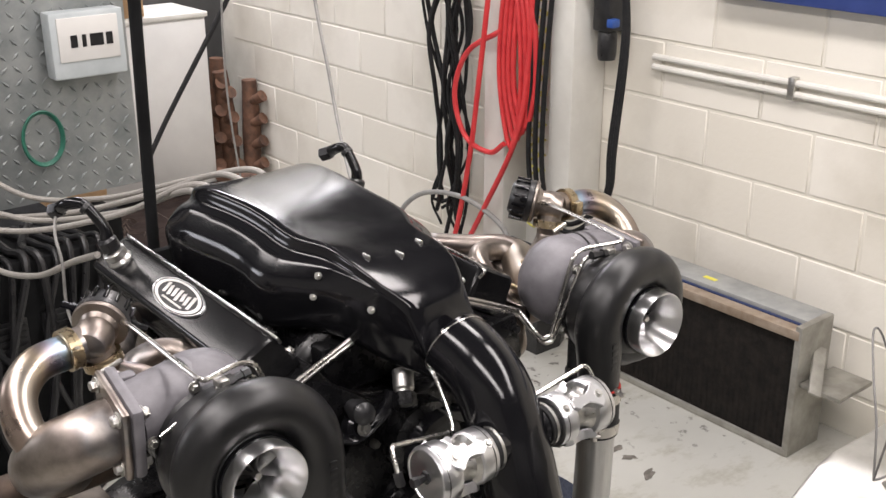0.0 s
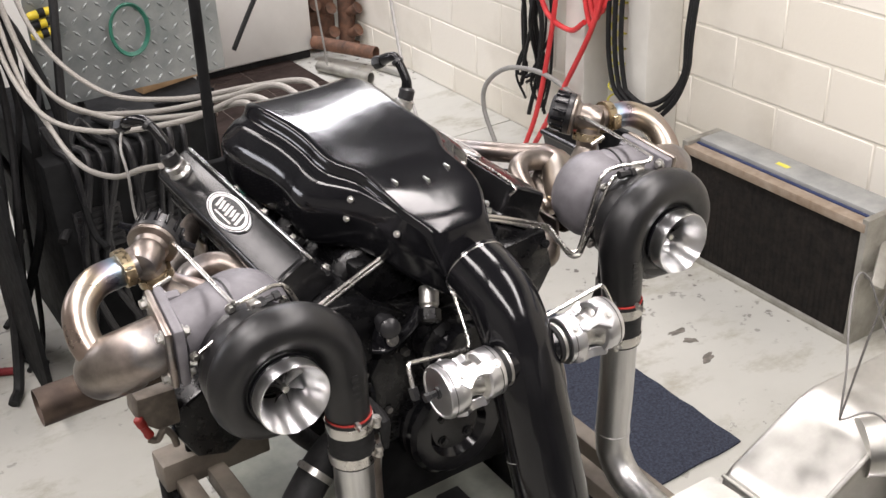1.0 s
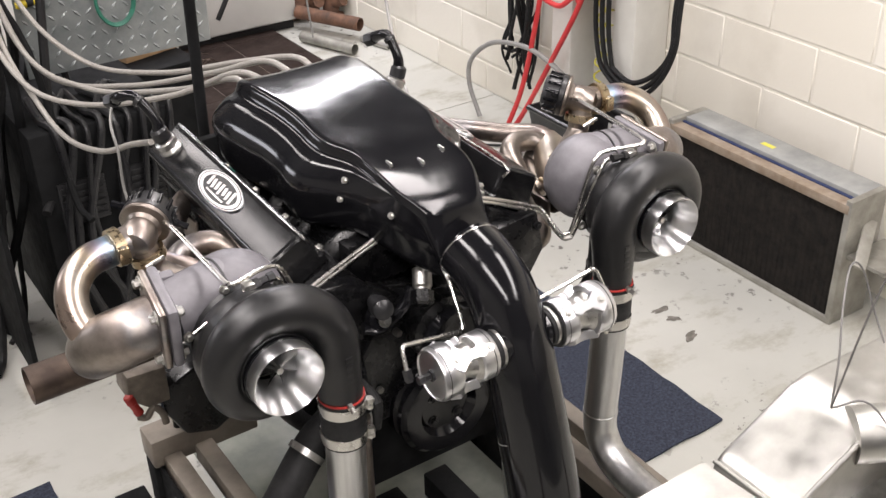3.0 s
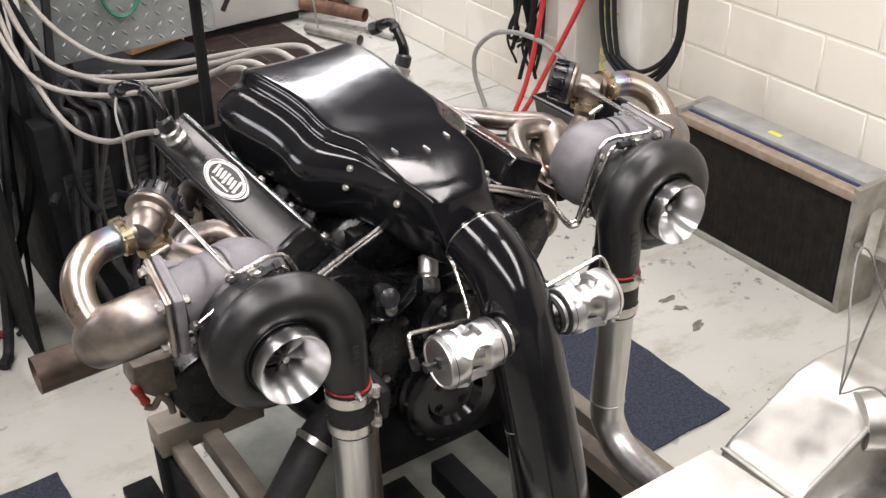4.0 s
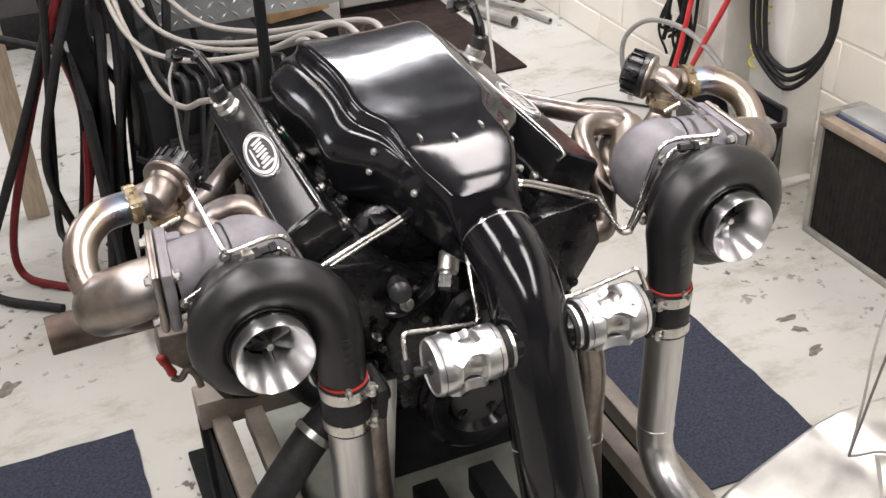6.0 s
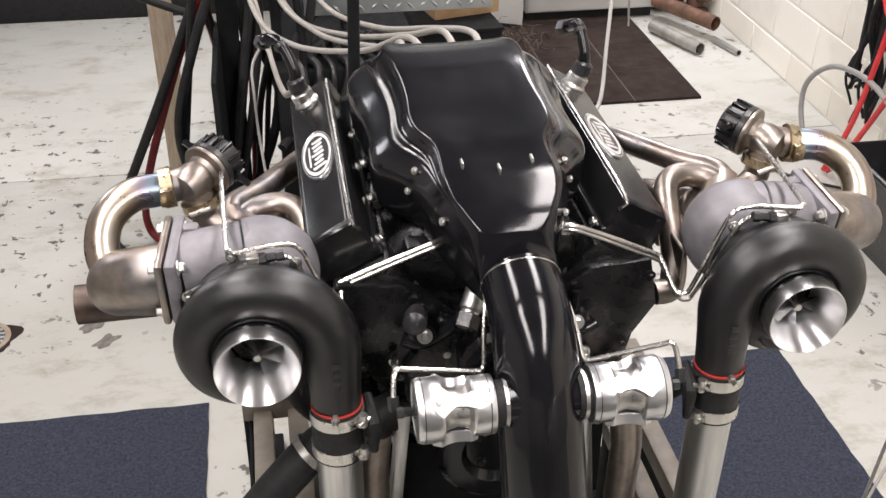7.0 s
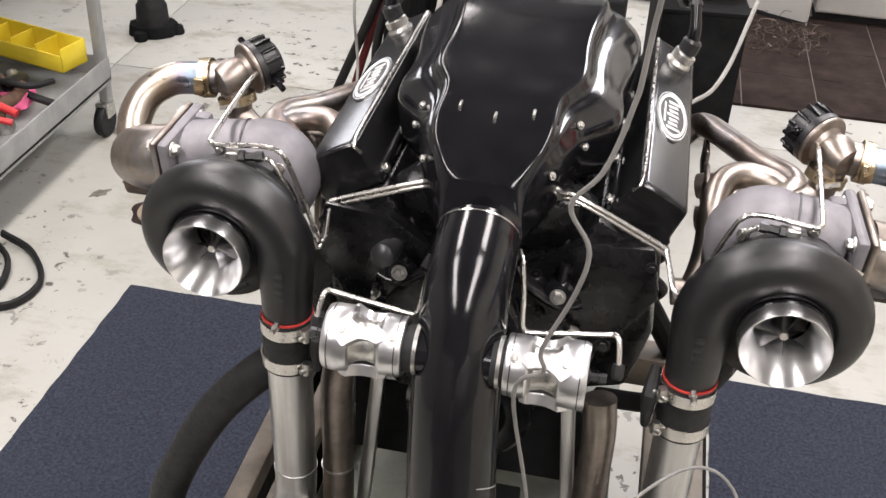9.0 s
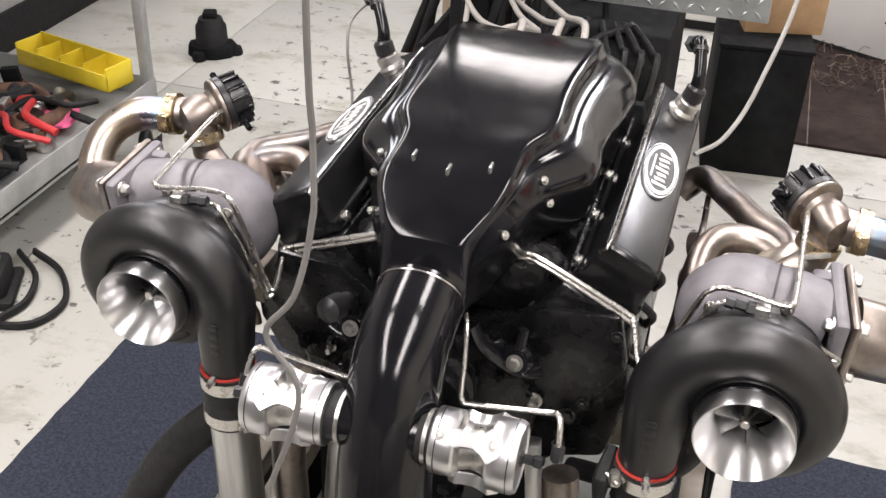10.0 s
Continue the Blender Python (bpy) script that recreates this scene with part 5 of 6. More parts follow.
part("tail", tube([(1.77, 1.71, 1.30), (1.76, 1.72, 1.0), (1.75, 1.765, 0.737), (1.75, 1.95, 0.4), (1.75, 2.12, 0.12), (1.74, 2.2, 0.014)], 0.0105, 10, 8), RED_HOSE, red)
part("tail", tube([(1.76, 1.93, 1.30), (1.75, 1.98, 0.9), (1.75, 2.03, 0.6), (1.75, 2.12, 0.25), (1.73, 2.21, 0.014)], 0.0105, 10, 8), RED_HOSE, red)
coil = thing("coiled_cord", "springy yellow coiled cord hanging inside the column", "cord")
part("cord", tube([(1.86 + 0.03 * math.cos(k * 0.9), 1.76 + 0.03 * math.sin(k * 0.9), 1.3 - 0.0085 * k) for k in range(110)], 0.004, 6, 2), YELLOW_CORD, coil)
blk = thing("black_hose", "looped black rubber hose hung on the block wall", "hose")
for k in range(3):
    o = 0.035 * k
    part("loop", tube([(1.775, 1.68 - o, 1.42), (1.772, 1.71 - o, 1.0), (1.772, 1.718 - o, 0.69), (1.772, 1.69 - o, 0.52), (1.772, 1.64 - o * 0.7, 0.455 + o * 0.4), (1.772, 1.497, 0.404 + o * 0.9), (1.774, 1.376 + o * 0.2, 0.50 + o * 0.5), (1.776, 1.31 + o * 0.2, 0.64), (1.78, 1.303 + o * 0.3, 0.80), (1.82, 1.31 + o * 0.2, 1.2), (1.82, 1.38, 1.46), (1.79, 1.56, 1.52), (1.775, 1.68 - o, 1.42)], 0.0095, 10, 8), RUBBER, blk)
reg = thing("air_regulator", "black air regulator with a round dial on the wall", "regulator")
part("body", box(1.86, 1.964, 1.27, 1.35, 1.2, 1.34, 0.012), BLACK_PLASTIC, reg)
part("bowl", lathe([(0.03, 0), (0.034, 0.02), (0.034, 0.09), (0.028, 0.1)], 20, aim((1.90, 1.31, 1.1), (0, 0, 1))), BLACK_PLASTIC, reg)
dial = part("gauge", lathe([(0.045, 0), (0.047, 0.004), (0.047, 0.025), (0.042, 0.028), (0.04, 0.024)], 30, aim((1.86, 1.31, 1.36), (-1, -0.5, 0.1))), STEEL, reg, "steel-rimmed white dial")
part("gauge_face", lathe([(0.039, 0.0235), (0.0, 0.0245)], 24, aim((1.86, 1.31, 1.36), (-1, -0.5, 0.1)), None, False), WHITE_PAINT, dial)
part("valve_knob", box(1.85, 1.89, 1.245, 1.275, 1.22, 1.25, 0.006), BLUE, reg)

reg.matrix_world = Matrix.Translation((0, 0.16, -0.04))

bundle = thing("cable_bundle", "hanging bundle of black test cables and leads on the wall", "cables")
rng = random.Random(11)
for k in range(16):
    y0 = 2.30 + rng.uniform(-0.07, 0.08)
    way = [(1.9 + rng.uniform(-0.03, 0.03), 2.30 + rng.uniform(-0.03, 0.03), 1.62)]
    for j in range(5):
        way.append((1.88 + rng.uniform(-0.05, 0.05), y0 + rng.uniform(-0.045, 0.045), 1.3 - 0.24 * j))
    way.append((1.88, y0 + rng.uniform(-0.03, 0.03), 0.13 + rng.uniform(0, 0.25)))
    part("cable", tube(way, rng.uniform(0.005, 0.012), 8, 5), RUBBER, bundle)
greyh = thing("grey_floor_hose", "stiff grey hose arched beside the tub", "hose")
part("hose", tube([(1.745, 1.70, 0.03), (1.75, 1.715, 0.15), (1.75, 1.787, 0.319), (1.75, 1.878, 0.391), (1.75, 2.08, 0.43), (1.75, 2.32, 0.386), (1.75, 2.48, 0.267), (1.75, 2.50, 0.146), (1.75, 2.42, 0.012)], 0.0105, 10, 8), WIRE_GREY, greyh)
fl = thing("floor_lead", "thin black lead lying on the concrete by the wall", "cable")
part("lead", tube([(1.82, 2.25, 0.01), (1.6, 2.5, 0.008), (1.5, 2.42, 0.008), (1.58, 2.2, 0.008), (1.75, 2.05, 0.01)], 0.006, 8, 8), RUBBER, fl)

# ---- old manifolds and pipes heaped in the far corner ----
for k, (mx, my, mh, tilt) in enumerate(((1.73, 4.15, 0.68, 5), (1.81, 4.10, 0.62, -4), (1.89, 4.03, 0.56, 3))):
    man = thing("old_manifold", "rusty cast exhaust manifold stood on end in the corner", "manifold", "old manifolds", pose(mx, my, 0, 0, tilt, 15 * k))
    part("log", tube([(0, 0, 0.04), (0.01, 0, mh * 0.5), (0, 0, mh)], [0.045, 0.052, 0.04], 14, 4), RUST, man)
    for j in range(4):
        part("port", tube([(0, 0, 0.08 + j * mh / 4.6), (-0.02, -0.06, 0.10 + j * mh / 4.6), (-0.025, -0.095, 0.12 + j * mh / 4.6)], [0.03, 0.026, 0.034], 12, 4), RUST, man)
    part("foot_flange", box(-0.06, 0.06, -0.05, 0.05, 0.0, 0.03, 0.01), RUST, man)
for k, (a, b, r, mat, lab) in enumerate((((1.58, 3.78, 0.032), (1.70, 3.44, 0.032), 0.030, DULL_ALU, "dull grey steel exhaust pipe lying on the floor"), ((1.66, 3.98, 0.095), (1.84, 3.62, 0.085), 0.036, RUST, "rusty muffler lying across the pipes"), ((1.83, 3.60, 0.016), (1.88, 3.40, 0.016), 0.015, SHEET_ALU, "short silver pipe lying by the wall"))):
    pp = thing("scrap_pipe", lab, "pipe", "scrap pipes")
    part("pipe", tube([a, b], r, 18, 1, wall=0.004), mat, pp)

# ---- dyno console behind the engine ----
dyno = thing("dyno_console", "dark dyno console with checker-plate panel behind the engine", "console")
part("cabinet", box(-0.30, 0.13, 1.75, 2.5, 0.0, 0.72, 0.008), DARK_METAL, dyno)
part("frame_post", box(-0.46, -0.40, 1.95, 2.01, 0.0, 1.75, 0.004), DARK_METAL, dyno)
part("side_plate", box(-0.47, -0.455, 1.5, 1.94, 0.1, 0.80, 0.003), DARK_METAL, dyno)
part("panel", box(-0.20, 0.385, 2.02, 2.028, 0.785, 1.60, 0.002), CHECKER, dyno, "aluminium checker-plate panel")
stud_bm = bmesh.new()
for i in range(15):
    for j in range(21):
        sx, sz = -0.178 + 0.038 * i, 0.805 + 0.038 * j
        turn = 45 if (i + j) % 2 else -45
        bar = [(-0.017, 0), (0, 0.0055), (0.017, 0), (0, -0.0055)]
        c, s_ = math.cos(radians(turn)), math.sin(radians(turn))
        base = [stud_bm.verts.new((sx + x * c - z * s_, 2.0198, sz + x * s_ + z * c)) for x, z in bar]
        tip = stud_bm.verts.new((sx, 2.0148, sz))
        for q in range(4):
            stud_bm.faces.new((base[q], base[(q + 1) % 4], tip))
tagged(part("tread_pattern", stud_bm, CHECKER, dyno, "raised diamond tread", 0), kind="stuff")
meter = thing("test_meter", "pale grey test meter box with dark printed scale", "meter")
part("case", box(0.13, 0.35, 1.95, 2.014, 1.15, 1.34, 0.008), METER_GREY, meter)
part("window", box(0.15, 0.33, 1.945, 1.951, 1.20, 1.325, 0.003), WHITE_PAINT, meter)
for k, (bx, bw) in enumerate(((0.195, 0.02), (0.225, 0.012), (0.262, 0.04), (0.3, 0.02))):
    part("print_bar", box(bx - bw / 2, bx + bw / 2, 1.9435, 1.9448, 1.24, 1.275), RUBBER, meter)
screws = thing("screwdriver_set", "black and yellow screwdrivers clipped on the panel", "screwdriver", "")
for k in range(3):
    part("handle", lathe([(0.009, 0), (0.013, 0.01), (0.013, 0.05), (0.01, 0.075)], 12, aim((-0.20, 1.99, 1.02 + 0.03 * k), (1, 0, 0.12))), RUBBER if k % 2 else YELLOW, screws)
    part("grip", lathe([(0.0135, 0.03), (0.0138, 0.04), (0.0135, 0.05)], 12, aim((-0.20, 1.99, 1.02 + 0.03 * k), (1, 0, 0.12))), YELLOW if k % 2 else RUBBER, screws)
gcoil = thing("wire_coil", "small coil of green wire hung on the panel", "wire")
for k in range(3):
    part("turn", tube([(0.09 + (0.055 + 0.003 * k) * math.cos(a), 2.005 - 0.003 * k, 0.98 + (0.075 + 0.003 * k) * math.sin(a)) for a in np.linspace(0, 2 * math.pi, 20)], 0.0035, 6, 2), WIRE_GREEN, gcoil)

post = thing("timber_post", "weathered timber post standing on the concrete", "post")
part("plank", box(-0.715, -0.635, 2.53, 2.57, 0.0, 2.4, 0.004), TIMBER, post)
sbox = thing("tool_box", "dark steel box by the console with a cardboard box on top", "box", "", pose(0.40, 2.86, 0, 0, 0, 6))
part("body", box(-0.17, 0.14, -0.22, 0.22, 0, 0.47, 0.006), DARK_METAL, sbox)
part("lid", box(-0.175, 0.145, -0.225, 0.225, 0.47, 0.485, 0.004), DARK_METAL, sbox)
cb2 = thing("cardboard_box", "brown cardboard box resting on the steel box", "box", "", pose(0.40, 2.93, 0.486, 0, 0, 14))
part("carton", box(-0.12, 0.15, -0.15, 0.2, 0, 0.2, 0.003), CARD, cb2)

# dark looms and hoses hanging round the console
rng = random.Random(21)
loom_mats = [RUBBER, RUBBER, RUBBER, DARK_METAL, DARK_RED]
for k in range(19):
    lm = thing("hanging_lead", "dark rubber lead hanging beside the dyno console", "cable", "hanging leads")
    x0, y0 = rng.uniform(-0.52, -0.1), rng.uniform(1.75, 2.3)
    x1, y1 = x0 + rng.uniform(-0.15, 0.15), y0 + rng.uniform(-0.2, 0.15)
    top = rng.uniform(0.9, 1.9)
    low = 0.014 if k % 3 == 0 else rng.uniform(0.1, 0.5)
    way = [(x0, y0, top), (x0 + rng.uniform(-0.05, 0.05), y0 + rng.uniform(-0.05, 0.05), top * 0.75 + low * 0.25), ((x0 + x1) / 2 + rng.uniform(-0.08, 0.08), (y0 + y1) / 2, (top + low) / 2 - 0.1 * rng.random()), (x1, y1, low + 0.06), (x1 + rng.uniform(-0.1, 0.1), y1 - 0.08, low)]
    part("lead", tube(way, rng.uniform(0.008, 0.017), 8, 6), loom_mats[4 if k % 9 == 4 else k % 4], lm)
for k, (way, r, mat) in enumerate((
        ([(-0.48, 1.85, 0.98), (-0.64, 1.93, 0.60), (-0.80, 2.03, 0.24), (-0.88, 2.12, 0.04), (-0.84, 2.0, 0.018), (-0.66, 1.85, 0.018)], 0.015, RUBBER),
        ([(-0.46, 1.82, 1.02), (-0.60, 1.93, 0.66), (-0.74, 2.06, 0.24), (-0.76, 2.1, 0.04), (-0.66, 2.0, 0.016), (-0.5, 1.9, 0.016)], 0.013, DARK_RED),
        ([(-0.42, 1.8, 1.05), (-0.52, 1.8, 0.8), (-0.6, 1.85, 0.5), (-0.55, 1.9, 0.2)], 0.014, RUBBER),
        ([(-0.95, 2.2, 1.0), (-0.75, 2.15, 0.86), (-0.5, 2.1, 0.76), (-0.4, 2.02, 0.7)], 0.013, RUBBER))):
    hz = thing("coolant_line", "thick rubber line looped beside the engine stand", "hose", "coolant lines")
    part("line", tube(way, r, 12, 7), mat, hz)

rng = random.Random(33)
for k in range(9):
    lm = thing("hanging_lead", "black cable draped over the front of the dyno console", "cable", "hanging leads")
    x0 = -0.24 + 0.042 * k
    way = [(x0 + rng.uniform(-0.1, 0.1), 2.0, 0.733), (x0, 1.82, 0.735), (x0 + 0.02, 1.735, 0.70), (x0 + rng.uniform(-0.08, 0.08), 1.715, rng.uniform(0.2, 0.45)), (x0 + rng.uniform(-0.12, 0.12), 1.70, 0.03), (x0 + rng.uniform(-0.2, 0.2), 1.6, 0.012)]
    part("lead", tube(way, rng.uniform(0.007, 0.013), 8, 6), BLACK_PLASTIC, lm)
for k in range(2):
    part("vent_panel", box(-0.25 + 0.18 * k, -0.11 + 0.18 * k, 1.742, 1.75, 0.42, 0.56, 0.002), BLACK_PLASTIC, dyno)
    for j in range(6):
        part("vent_slat", box(-0.242 + 0.18 * k, -0.118 + 0.18 * k, 1.736, 1.742, 0.43 + 0.021 * j, 0.441 + 0.021 * j), BLACK_PLASTIC, dyno)

# braided lines from the console to the back of the engine
for k, way in enumerate((
        [(-0.37, 1.75, 1.5), (-0.37, 1.6, 1.15), (-0.338, 1.44, 1.0), (-0.25, 1.25, 0.985), (-0.12, 1.0, 1.06), (-0.05, 0.80, 1.16), (-0.03, 0.68, 1.175)],
        [(-0.33, 1.8, 1.5), (-0.31, 1.65, 1.12), (-0.243, 1.55, 0.955), (-0.12, 1.3, 0.985), (-0.02, 1.0, 1.09), (0.02, 0.8, 1.17), (0.03, 0.68, 1.175)],
        [(-0.30, 1.8, 1.5), (-0.26, 1.7, 1.14), (-0.17, 1.5, 1.0), (-0.06, 1.25, 1.02), (0.03, 0.95, 1.12), (0.07, 0.76, 1.18), (0.08, 0.68, 1.17)],
        [(-0.34, 1.8, 1.45), (-0.3, 1.6, 1.05), (-0.2, 1.4, 0.965), (-0.08, 1.1, 1.03), (-0.06, 0.8, 1.15), (-0.08, 0.68, 1.175)],
        [(-0.36, 1.7, 1.5), (-0.35, 1.55, 1.1), (-0.32, 1.42, 0.95), (-0.30, 1.28, 0.90), (-0.285, 1.05, 0.95), (-0.275, 0.85, 1.04), (-0.27, 0.73, 1.09)])):
    br = thing("braided_line", "grey braided pressure line drooping to the engine's rear", "hose", "braided lines")
    part("line", tube(way, 0.0066, 10, 9), BRAID, br)
for k, (way, r) in enumerate((
        ([(-0.322, 0.765, 1.178), (-0.345, 0.72, 1.15), (-0.346, 0.70, 1.10), (-0.343, 0.712, 1.0), (-0.33, 0.66, 0.93), (-0.29, 0.6, 0.9)], 0.0028),
        ([(0.45, 1.2, 2.99), (0.44, 1.1, 1.7), (0.42, 0.98, 1.27), (0.375, 0.85, 1.09), (0.335, 0.74, 1.03), (0.29, 0.67, 1.02)], 0.0042))):
    gw = thing("grey_cable", "thin grey sensor cable hanging down to the engine", "cable", "sensor cables")
    part("cable", tube(way, r, 8, 9), WIRE_GREY, gw)

# tangle of thin wire offcuts at the edge of the rubber mat
rng = random.Random(61)
tangle = bmesh.new()
for k in range(70):
    x, y = rng.uniform(0.50, 0.98), rng.uniform(3.50, 3.85)
    a, z = rng.uniform(0, 6.28), 0.018 + rng.uniform(0, 0.06)
    way = [(x, y, z)]
    for q in range(4):
        a += rng.uniform(-1.2, 1.2)
        way.append((way[-1][0] + 0.035 * math.cos(a), way[-1][1] + 0.035 * math.sin(a), max(0.016, z + rng.uniform(-0.02, 0.03))))
    tube(way, rng.uniform(0.0012, 0.0026), 5, 3, tangle)
tagged(part("wire_tangle", tangle, RUST_PIPE, None), "tangled steel wire offcuts strewn on the rubber mat", "wire offcuts", "", "stuff")
strap = thing("hanging_strap", "dark strap slanting down behind the dyno console", "strap")
part("strap", tube([(1.86, 3.0, 2.999), (1.80, 3.0, 2.2), (1.60, 3.0, 1.68), (1.25, 3.0, 1.15), (0.95, 3.0, 0.72), (0.80, 2.98, 0.50)], 0.011, 8, 4), RUBBER, strap)
gl = thing("grey_cable", "thin grey cable hanging down before the white cabinet", "cable", "sensor cables")
part("cable", tube([(1.05, 2.6, 2.99), (1.03, 2.6, 1.6), (1.0, 2.58, 0.95), (1.02, 2.55, 0.5)], 0.0042, 8, 6), WIRE_GREY, gl)

# ---- parts trolley ----
tr = thing("parts_trolley", "grey steel parts trolley with castors, tray full of parts", "trolley")
TX0, TX1, TY0, TY1 = -2.35, -1.62, 1.12, 2.08
part("tray", box(TX0, TX1, TY0, TY1, 0.20, 0.212, 0.002), TROLLEY_GREY, tr)
for (a0, a1, b0, b1) in ((TX1 - 0.006, TX1, TY0, TY1), (TX0, TX0 + 0.006, TY0, TY1), (TX0, TX1, TY0, TY0 + 0.006), (TX0, TX1, TY1 - 0.006, TY1)):
    part("tray_rim", box(a0, a1, b0, b1, 0.19, 0.285, 0.002), TROLLEY_GREY, tr)
for cx_, cy_ in ((TX0 + 0.02, TY0 + 0.02), (TX1 - 0.02, TY0 + 0.02), (TX0 + 0.02, TY1 - 0.02), (TX1 - 0.02, TY1 - 0.02)):
    part("post", box(cx_ - 0.018, cx_ + 0.018, cy_ - 0.018, cy_ + 0.018, 0.12, 0.98, 0.004), TROLLEY_GREY, tr)
    cas = part("castor", lathe([(0.02, -0.016), (0.056, -0.016), (0.058, -0.01), (0.058, 0.01), (0.056, 0.016), (0.02, 0.016)], 24, aim((cx_, cy_ - 0.03, 0.058), (1, 0, 0))), RUBBER, tr, "black rubber castor")
    part("fork", box(cx_ - 0.026, cx_ + 0.026, cy_ - 0.045, cy_ + 0.01, 0.07, 0.125, 0.006), STEEL, cas)
part("upper_shelf", box(TX0, TX1, TY0, TY1, 0.93, 0.95, 0.003), TROLLEY_GREY, tr)

ybin = thing("yellow_parts_bin", "yellow plastic divided parts bin lying on the trolley tray", "bin", "", pose(-1.87, 2.0, 0.29, 0, 0, -14))
for (a0, a1, b0, b1, c0, c1) in ((-0.24, 0.2, -0.06, 0.06, 0, 0.008), (-0.24, 0.2, 0.054, 0.06, 0, 0.085), (-0.24, 0.2, -0.06, -0.054, 0, 0.06), (-0.24, -0.234, -0.06, 0.06, 0, 0.08), (0.194, 0.2, -0.06, 0.06, 0, 0.085)):
    part("side", box(a0, a1, b0, b1, c0, c1, 0.002), YELLOW, ybin)
for k in range(3):
    part("divider", box(-0.14 + 0.11 * k, -0.136 + 0.11 * k, -0.053, 0.053, 0.008, 0.075), YELLOW, ybin)
rng = random.Random(8)
clut = (RUST, DARK_METAL, RUBBER, TROLLEY_GREY, RUST_PIPE, STEEL, BLACK_PLASTIC)
for k in range(64):
    x, y = rng.uniform(TX0 + 0.12, TX1 - 0.12), rng.uniform(TY0 + 0.12, TY1 - 0.22)
    z = 0.213 + rng.uniform(0.0, 0.05)
    kind = k % 4
    mt = clut[k % 7]
    if kind == 0:
        cl = thing("scrap_tube", "short bent metal tube among parts on the trolley", "tube", "trolley scrap", pose(x, y, z + 0.03, 0, rng.uniform(-20, 20), rng.uniform(0, 180)))
        part("tube", tube([(-0.1, 0, 0), (0, 0.01, 0.01), (0.06, 0.05, 0), (0.08, 0.1, 0)], rng.uniform(0.018, 0.034), 14, 5, wall=0.003), mt, cl)
    elif kind == 1:
        cl = thing("bracket_plate", "drilled metal bracket lying on the trolley", "bracket", "trolley scrap", pose(x, y, z, rng.uniform(-15, 15), rng.uniform(-15, 15), rng.uniform(0, 180)))
        part("plate", box(-0.09, 0.09, -0.03, 0.03, 0, 0.012, 0.004), mt, cl)
        part("lug", box(0.06, 0.09, -0.03, 0.03, 0.01, 0.06, 0.005), mt, cl)
    elif kind == 2:
        cl = thing("hose_piece", "loose piece of black hose on the trolley", "hose", "trolley scrap", pose(x, y, z + 0.03, rng.uniform(-10, 10), 0, rng.uniform(0, 180)))
        part("hose", tube([(-0.16, 0, 0), (-0.05, 0.05, 0.03), (0.06, -0.02, 0.03), (0.15, 0.03, 0.0)], rng.uniform(0.008, 0.016), 10, 6), RED_HOSE if k % 5 == 0 else RUBBER, cl)
    else:
        cl = thing("machined_part", "round machined engine part on the trolley", "part", "trolley scrap", pose(x, y, z, rng.uniform(-25, 25), rng.uniform(-25, 25), 0))
        R = rng.uniform(0.03, 0.06)
        part("ring", lathe([(R * 0.5, 0), (R, 0), (R * 1.05, 0.01), (R, 0.03), (R * 0.7, 0.05), (R * 0.5, 0.05), (R * 0.5, 0)], 22), mt, cl)
rag = thing("pink_rag", "crumpled pink rag on the trolley tray", "rag", "", pose(-1.78, 1.72, 0.26))
bm = bmesh.new()
bmesh.ops.create_icosphere(bm, subdivisions=3, radius=0.07)
for v in bm.verts:
    v.co += Vector((1, 1, 1)) * 0.03 * noise.noise(v.co * 22)
    v.co.z *= 0.4
part("cloth", bm, PINK, rag)

mount = thing("rubber_engine_mount", "black cast engine mount abandoned on the concrete floor", "engine mount", "", pose(-1.87, 2.95, 0, 0, 0, 20))
part("base", lathe([(0.09, 0), (0.095, 0.01), (0.09, 0.05), (0.06, 0.06)], 9, Matrix.Diagonal((1.15, 0.85, 1, 1))), DARK_METAL, mount)
part("body", lathe([(0.07, 0.05), (0.066, 0.13), (0.056, 0.145), (0.05, 0.165), (0.03, 0.17)], 20), RUBBER, mount)
part("cap", box(-0.028, 0.028, -0.028, 0.028, 0.165, 0.195, 0.006), DARK_METAL, mount)
for k in range(3):
    a = 2.1 * k
    part("ear", lathe([(0.028, 0), (0.03, 0.01), (0.024, 0.035), (0.01, 0.038)], 12, Matrix.Translation((0.1 * math.cos(a), 0.085 * math.sin(a), 0))), DARK_METAL, mount)
belt = thing("drive_belt", "black ribbed drive belt lying in a loop on the floor", "belt")
part("loop", tube([(-1.62, 1.30, 0.03), (-1.5, 1.25, 0.015), (-1.40, 1.12, 0.014), (-1.42, 1.0, 0.014), (-1.52, 0.97, 0.014), (-1.5, 1.08, 0.016), (-1.55, 1.2, 0.02), (-1.66, 1.28, 0.03)], 0.009, 8, 8, flat=1.6), RUBBER, belt)
lump = thing("rubber_block", "grubby black rubber block beside the trolley", "block", "", pose(-1.68, 1.08, 0, 0, 0, 25))
part("block", box(-0.11, 0.11, -0.08, 0.08, 0, 0.1, 0.02), RUBBER, lump)
part("lip", box(-0.13, 0.13, -0.1, 0.1, 0, 0.03, 0.01), RUBBER, lump)

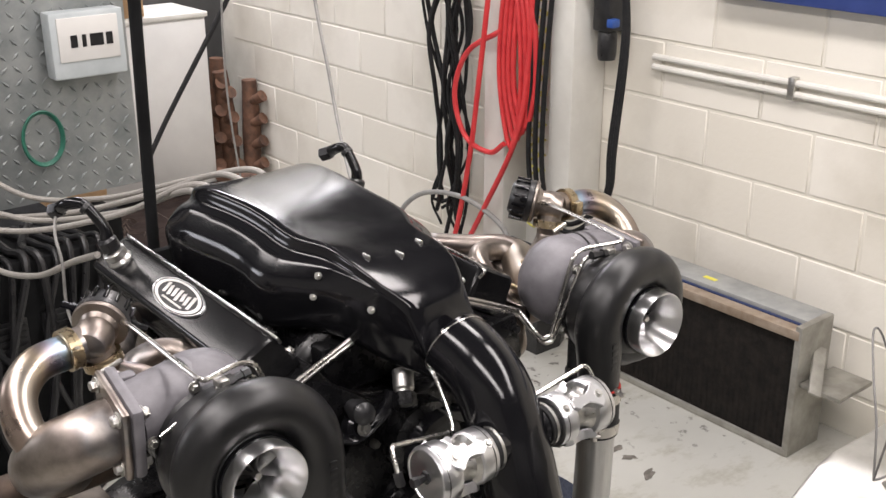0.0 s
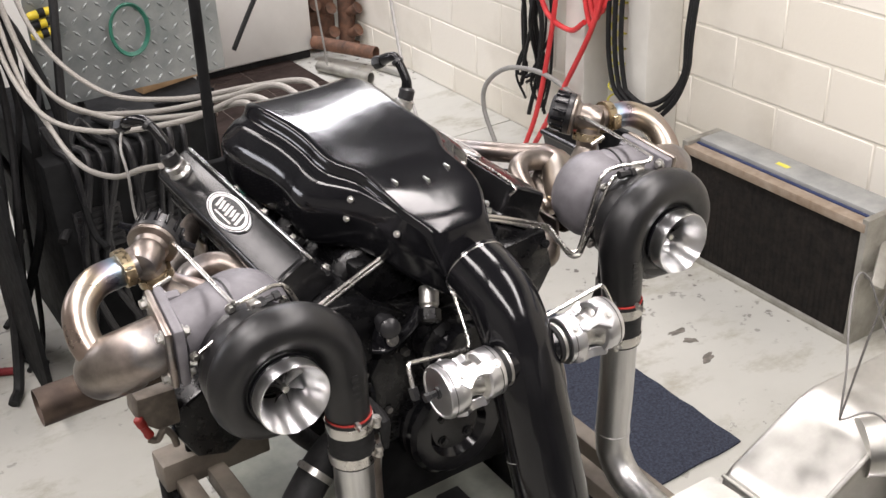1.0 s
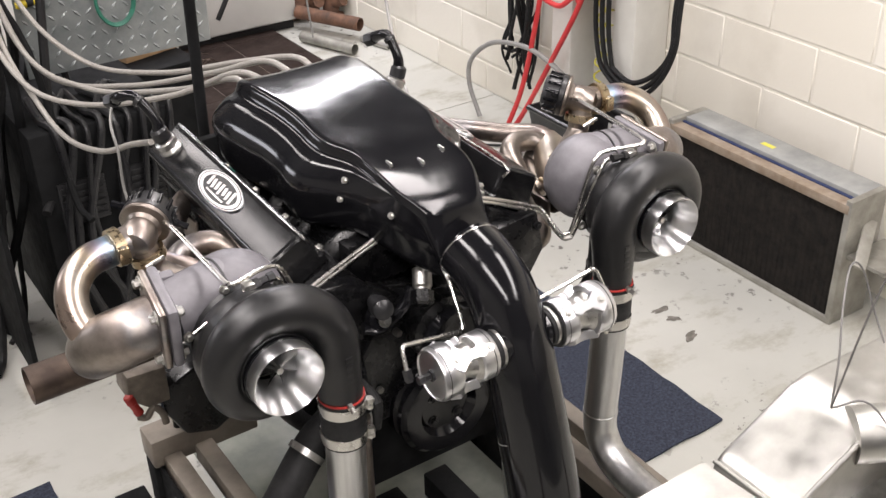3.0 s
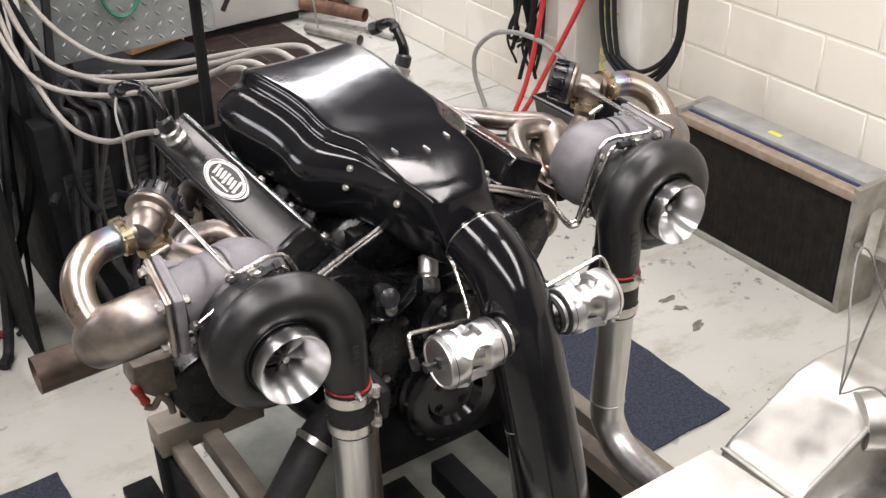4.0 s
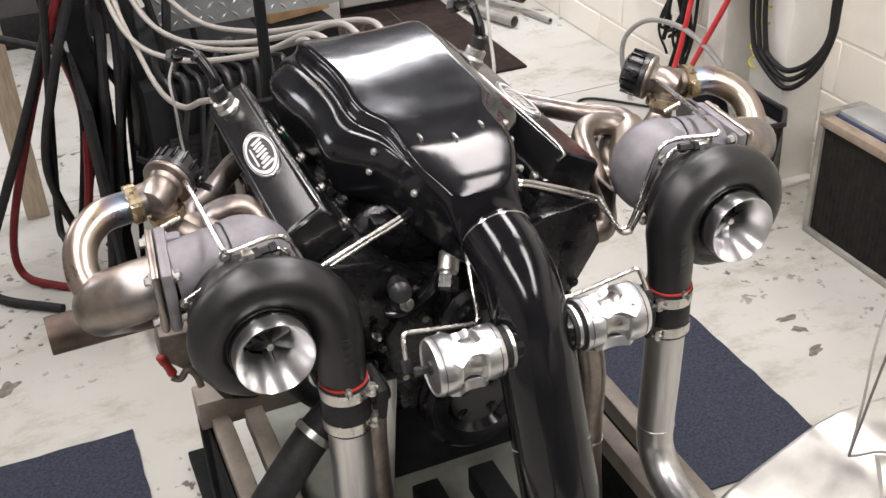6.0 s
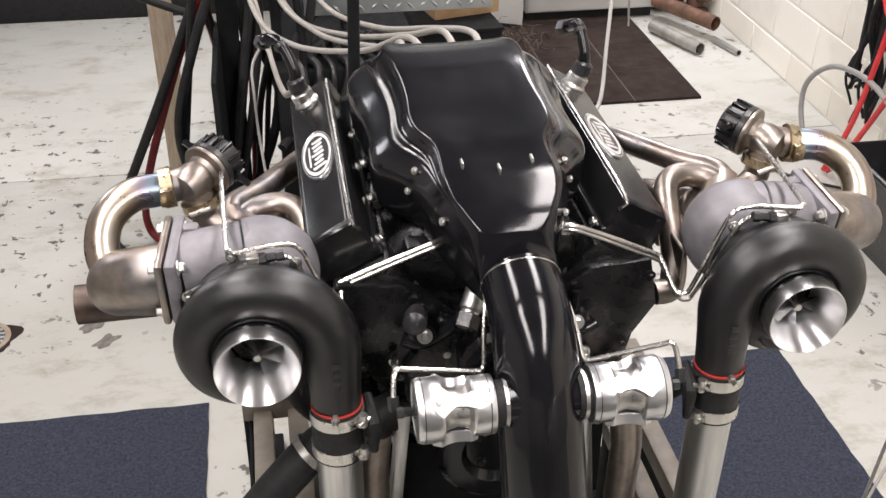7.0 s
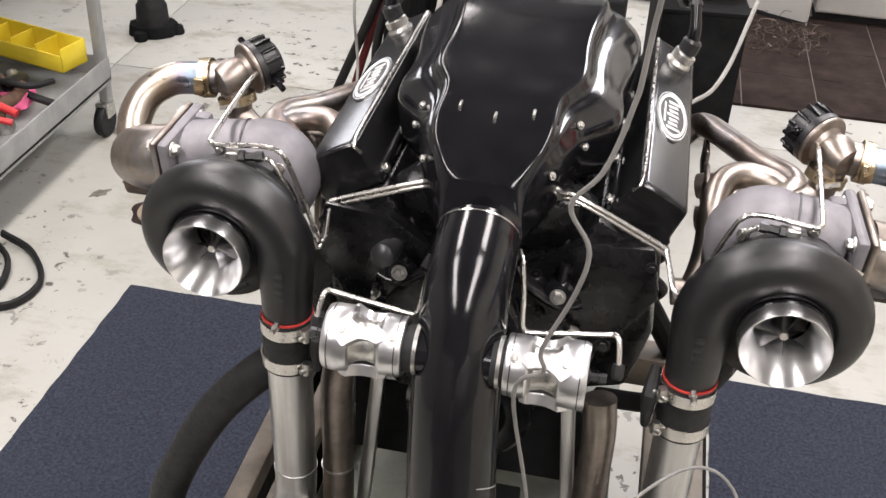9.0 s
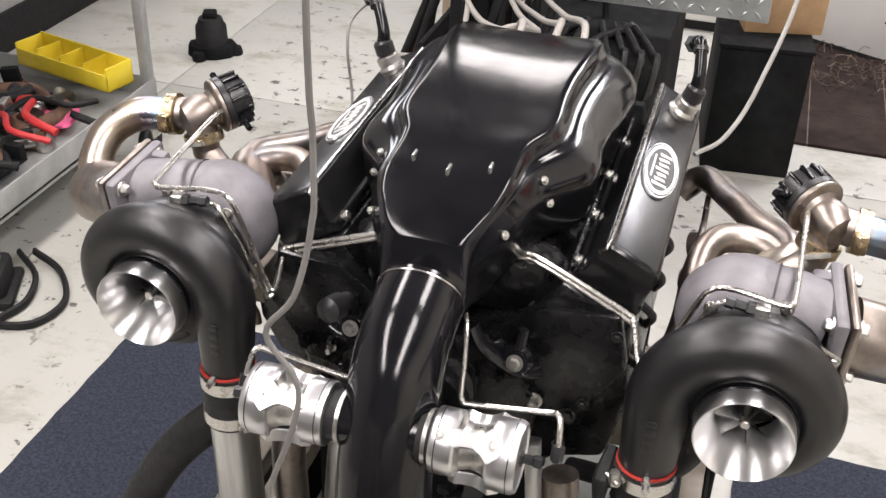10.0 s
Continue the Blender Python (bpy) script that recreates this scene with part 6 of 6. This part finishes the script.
# leads on the floor and over the intercooler
hw = thing("hanging_wire", "thin grey kinked wire hanging from the ceiling to the intercooler", "wire")
part("wire", tube([(0.24, -0.74, 2.999), (0.195, -0.69, 1.85), (0.186, -0.672, 1.66), (0.182, -0.668, 1.62), (0.172, -0.667, 1.582), (0.157, -0.667, 1.558), (0.170, -0.664, 1.53), (0.166, -0.664, 1.50), (0.150, -0.66, 1.452), (0.152, -0.655, 1.43), (0.134, -0.64, 1.395), (0.15, -0.6, 1.25), (0.158, -0.57, 1.08)], 0.0015, 8, 6), WIRE_DARK, hw)
part("twist", tube([(0.158, -0.57, 1.082), (0.185, -0.55, 1.135), (0.222, -0.517, 1.183), (0.275, -0.482, 1.212), (0.315, -0.475, 1.19), (0.34, -0.49, 1.12), (0.335, -0.52, 1.081)], 0.0015, 8, 6), WIRE_DARK, hw)
part("loose_end", tube([(0.158, -0.57, 1.08), (0.2, -0.6, 1.085), (0.23, -0.66, 1.0)], 0.0015, 8, 6), WIRE_DARK, hw)
# ---- wall blocks, one shared mesh ----
def block_mesh(ly, lz):
    bm = box(0, 0.03, 0, ly, 0, lz, 0.003, None, None, 1)
    me = mesh_from("block", bm, 40)
    me.materials.append(BLOCK_MAT)
    return me


full, cut = block_mesh(0.39, 0.19), block_mesh(0.39, 0.128)
rng = random.Random(2)
for row in range(11):
    z = 0.0 if row == 0 else 0.143 + 0.2 * (row - 1)
    for k in range(15):
        y = -1.45 + 0.4 * k + (0.2 if row % 2 else 0.0) + 0.12
        if y + 0.39 > 4.395:
            continue
        ob = new("block", cut if row == 0 else full)
        ob.parent = wall_east
        ob.location = (WALL_X + rng.uniform(-0.001, 0.001), y + 0.005, z + 0.005)
# unseen ribbed sheet above the blocks, added cream to reflect in the plenum
clad = bmesh.new()
for k in range(86):
    box(WALL_X - 0.012, WALL_X + 0.02, -4.1 + 0.0985 * k, -4.1 + 0.0985 * k + 0.05, 2.15, 2.99, 0, clad)
box(WALL_X, WALL_X + 0.018, -4.1, 4.39, 2.15, 2.99, 0, clad)
tagged(part("upper_wall", clad, COLUMN_PAINT, wall_east, "unseen cream ribbed upper wall, added for its reflection", 0), kind="stuff")
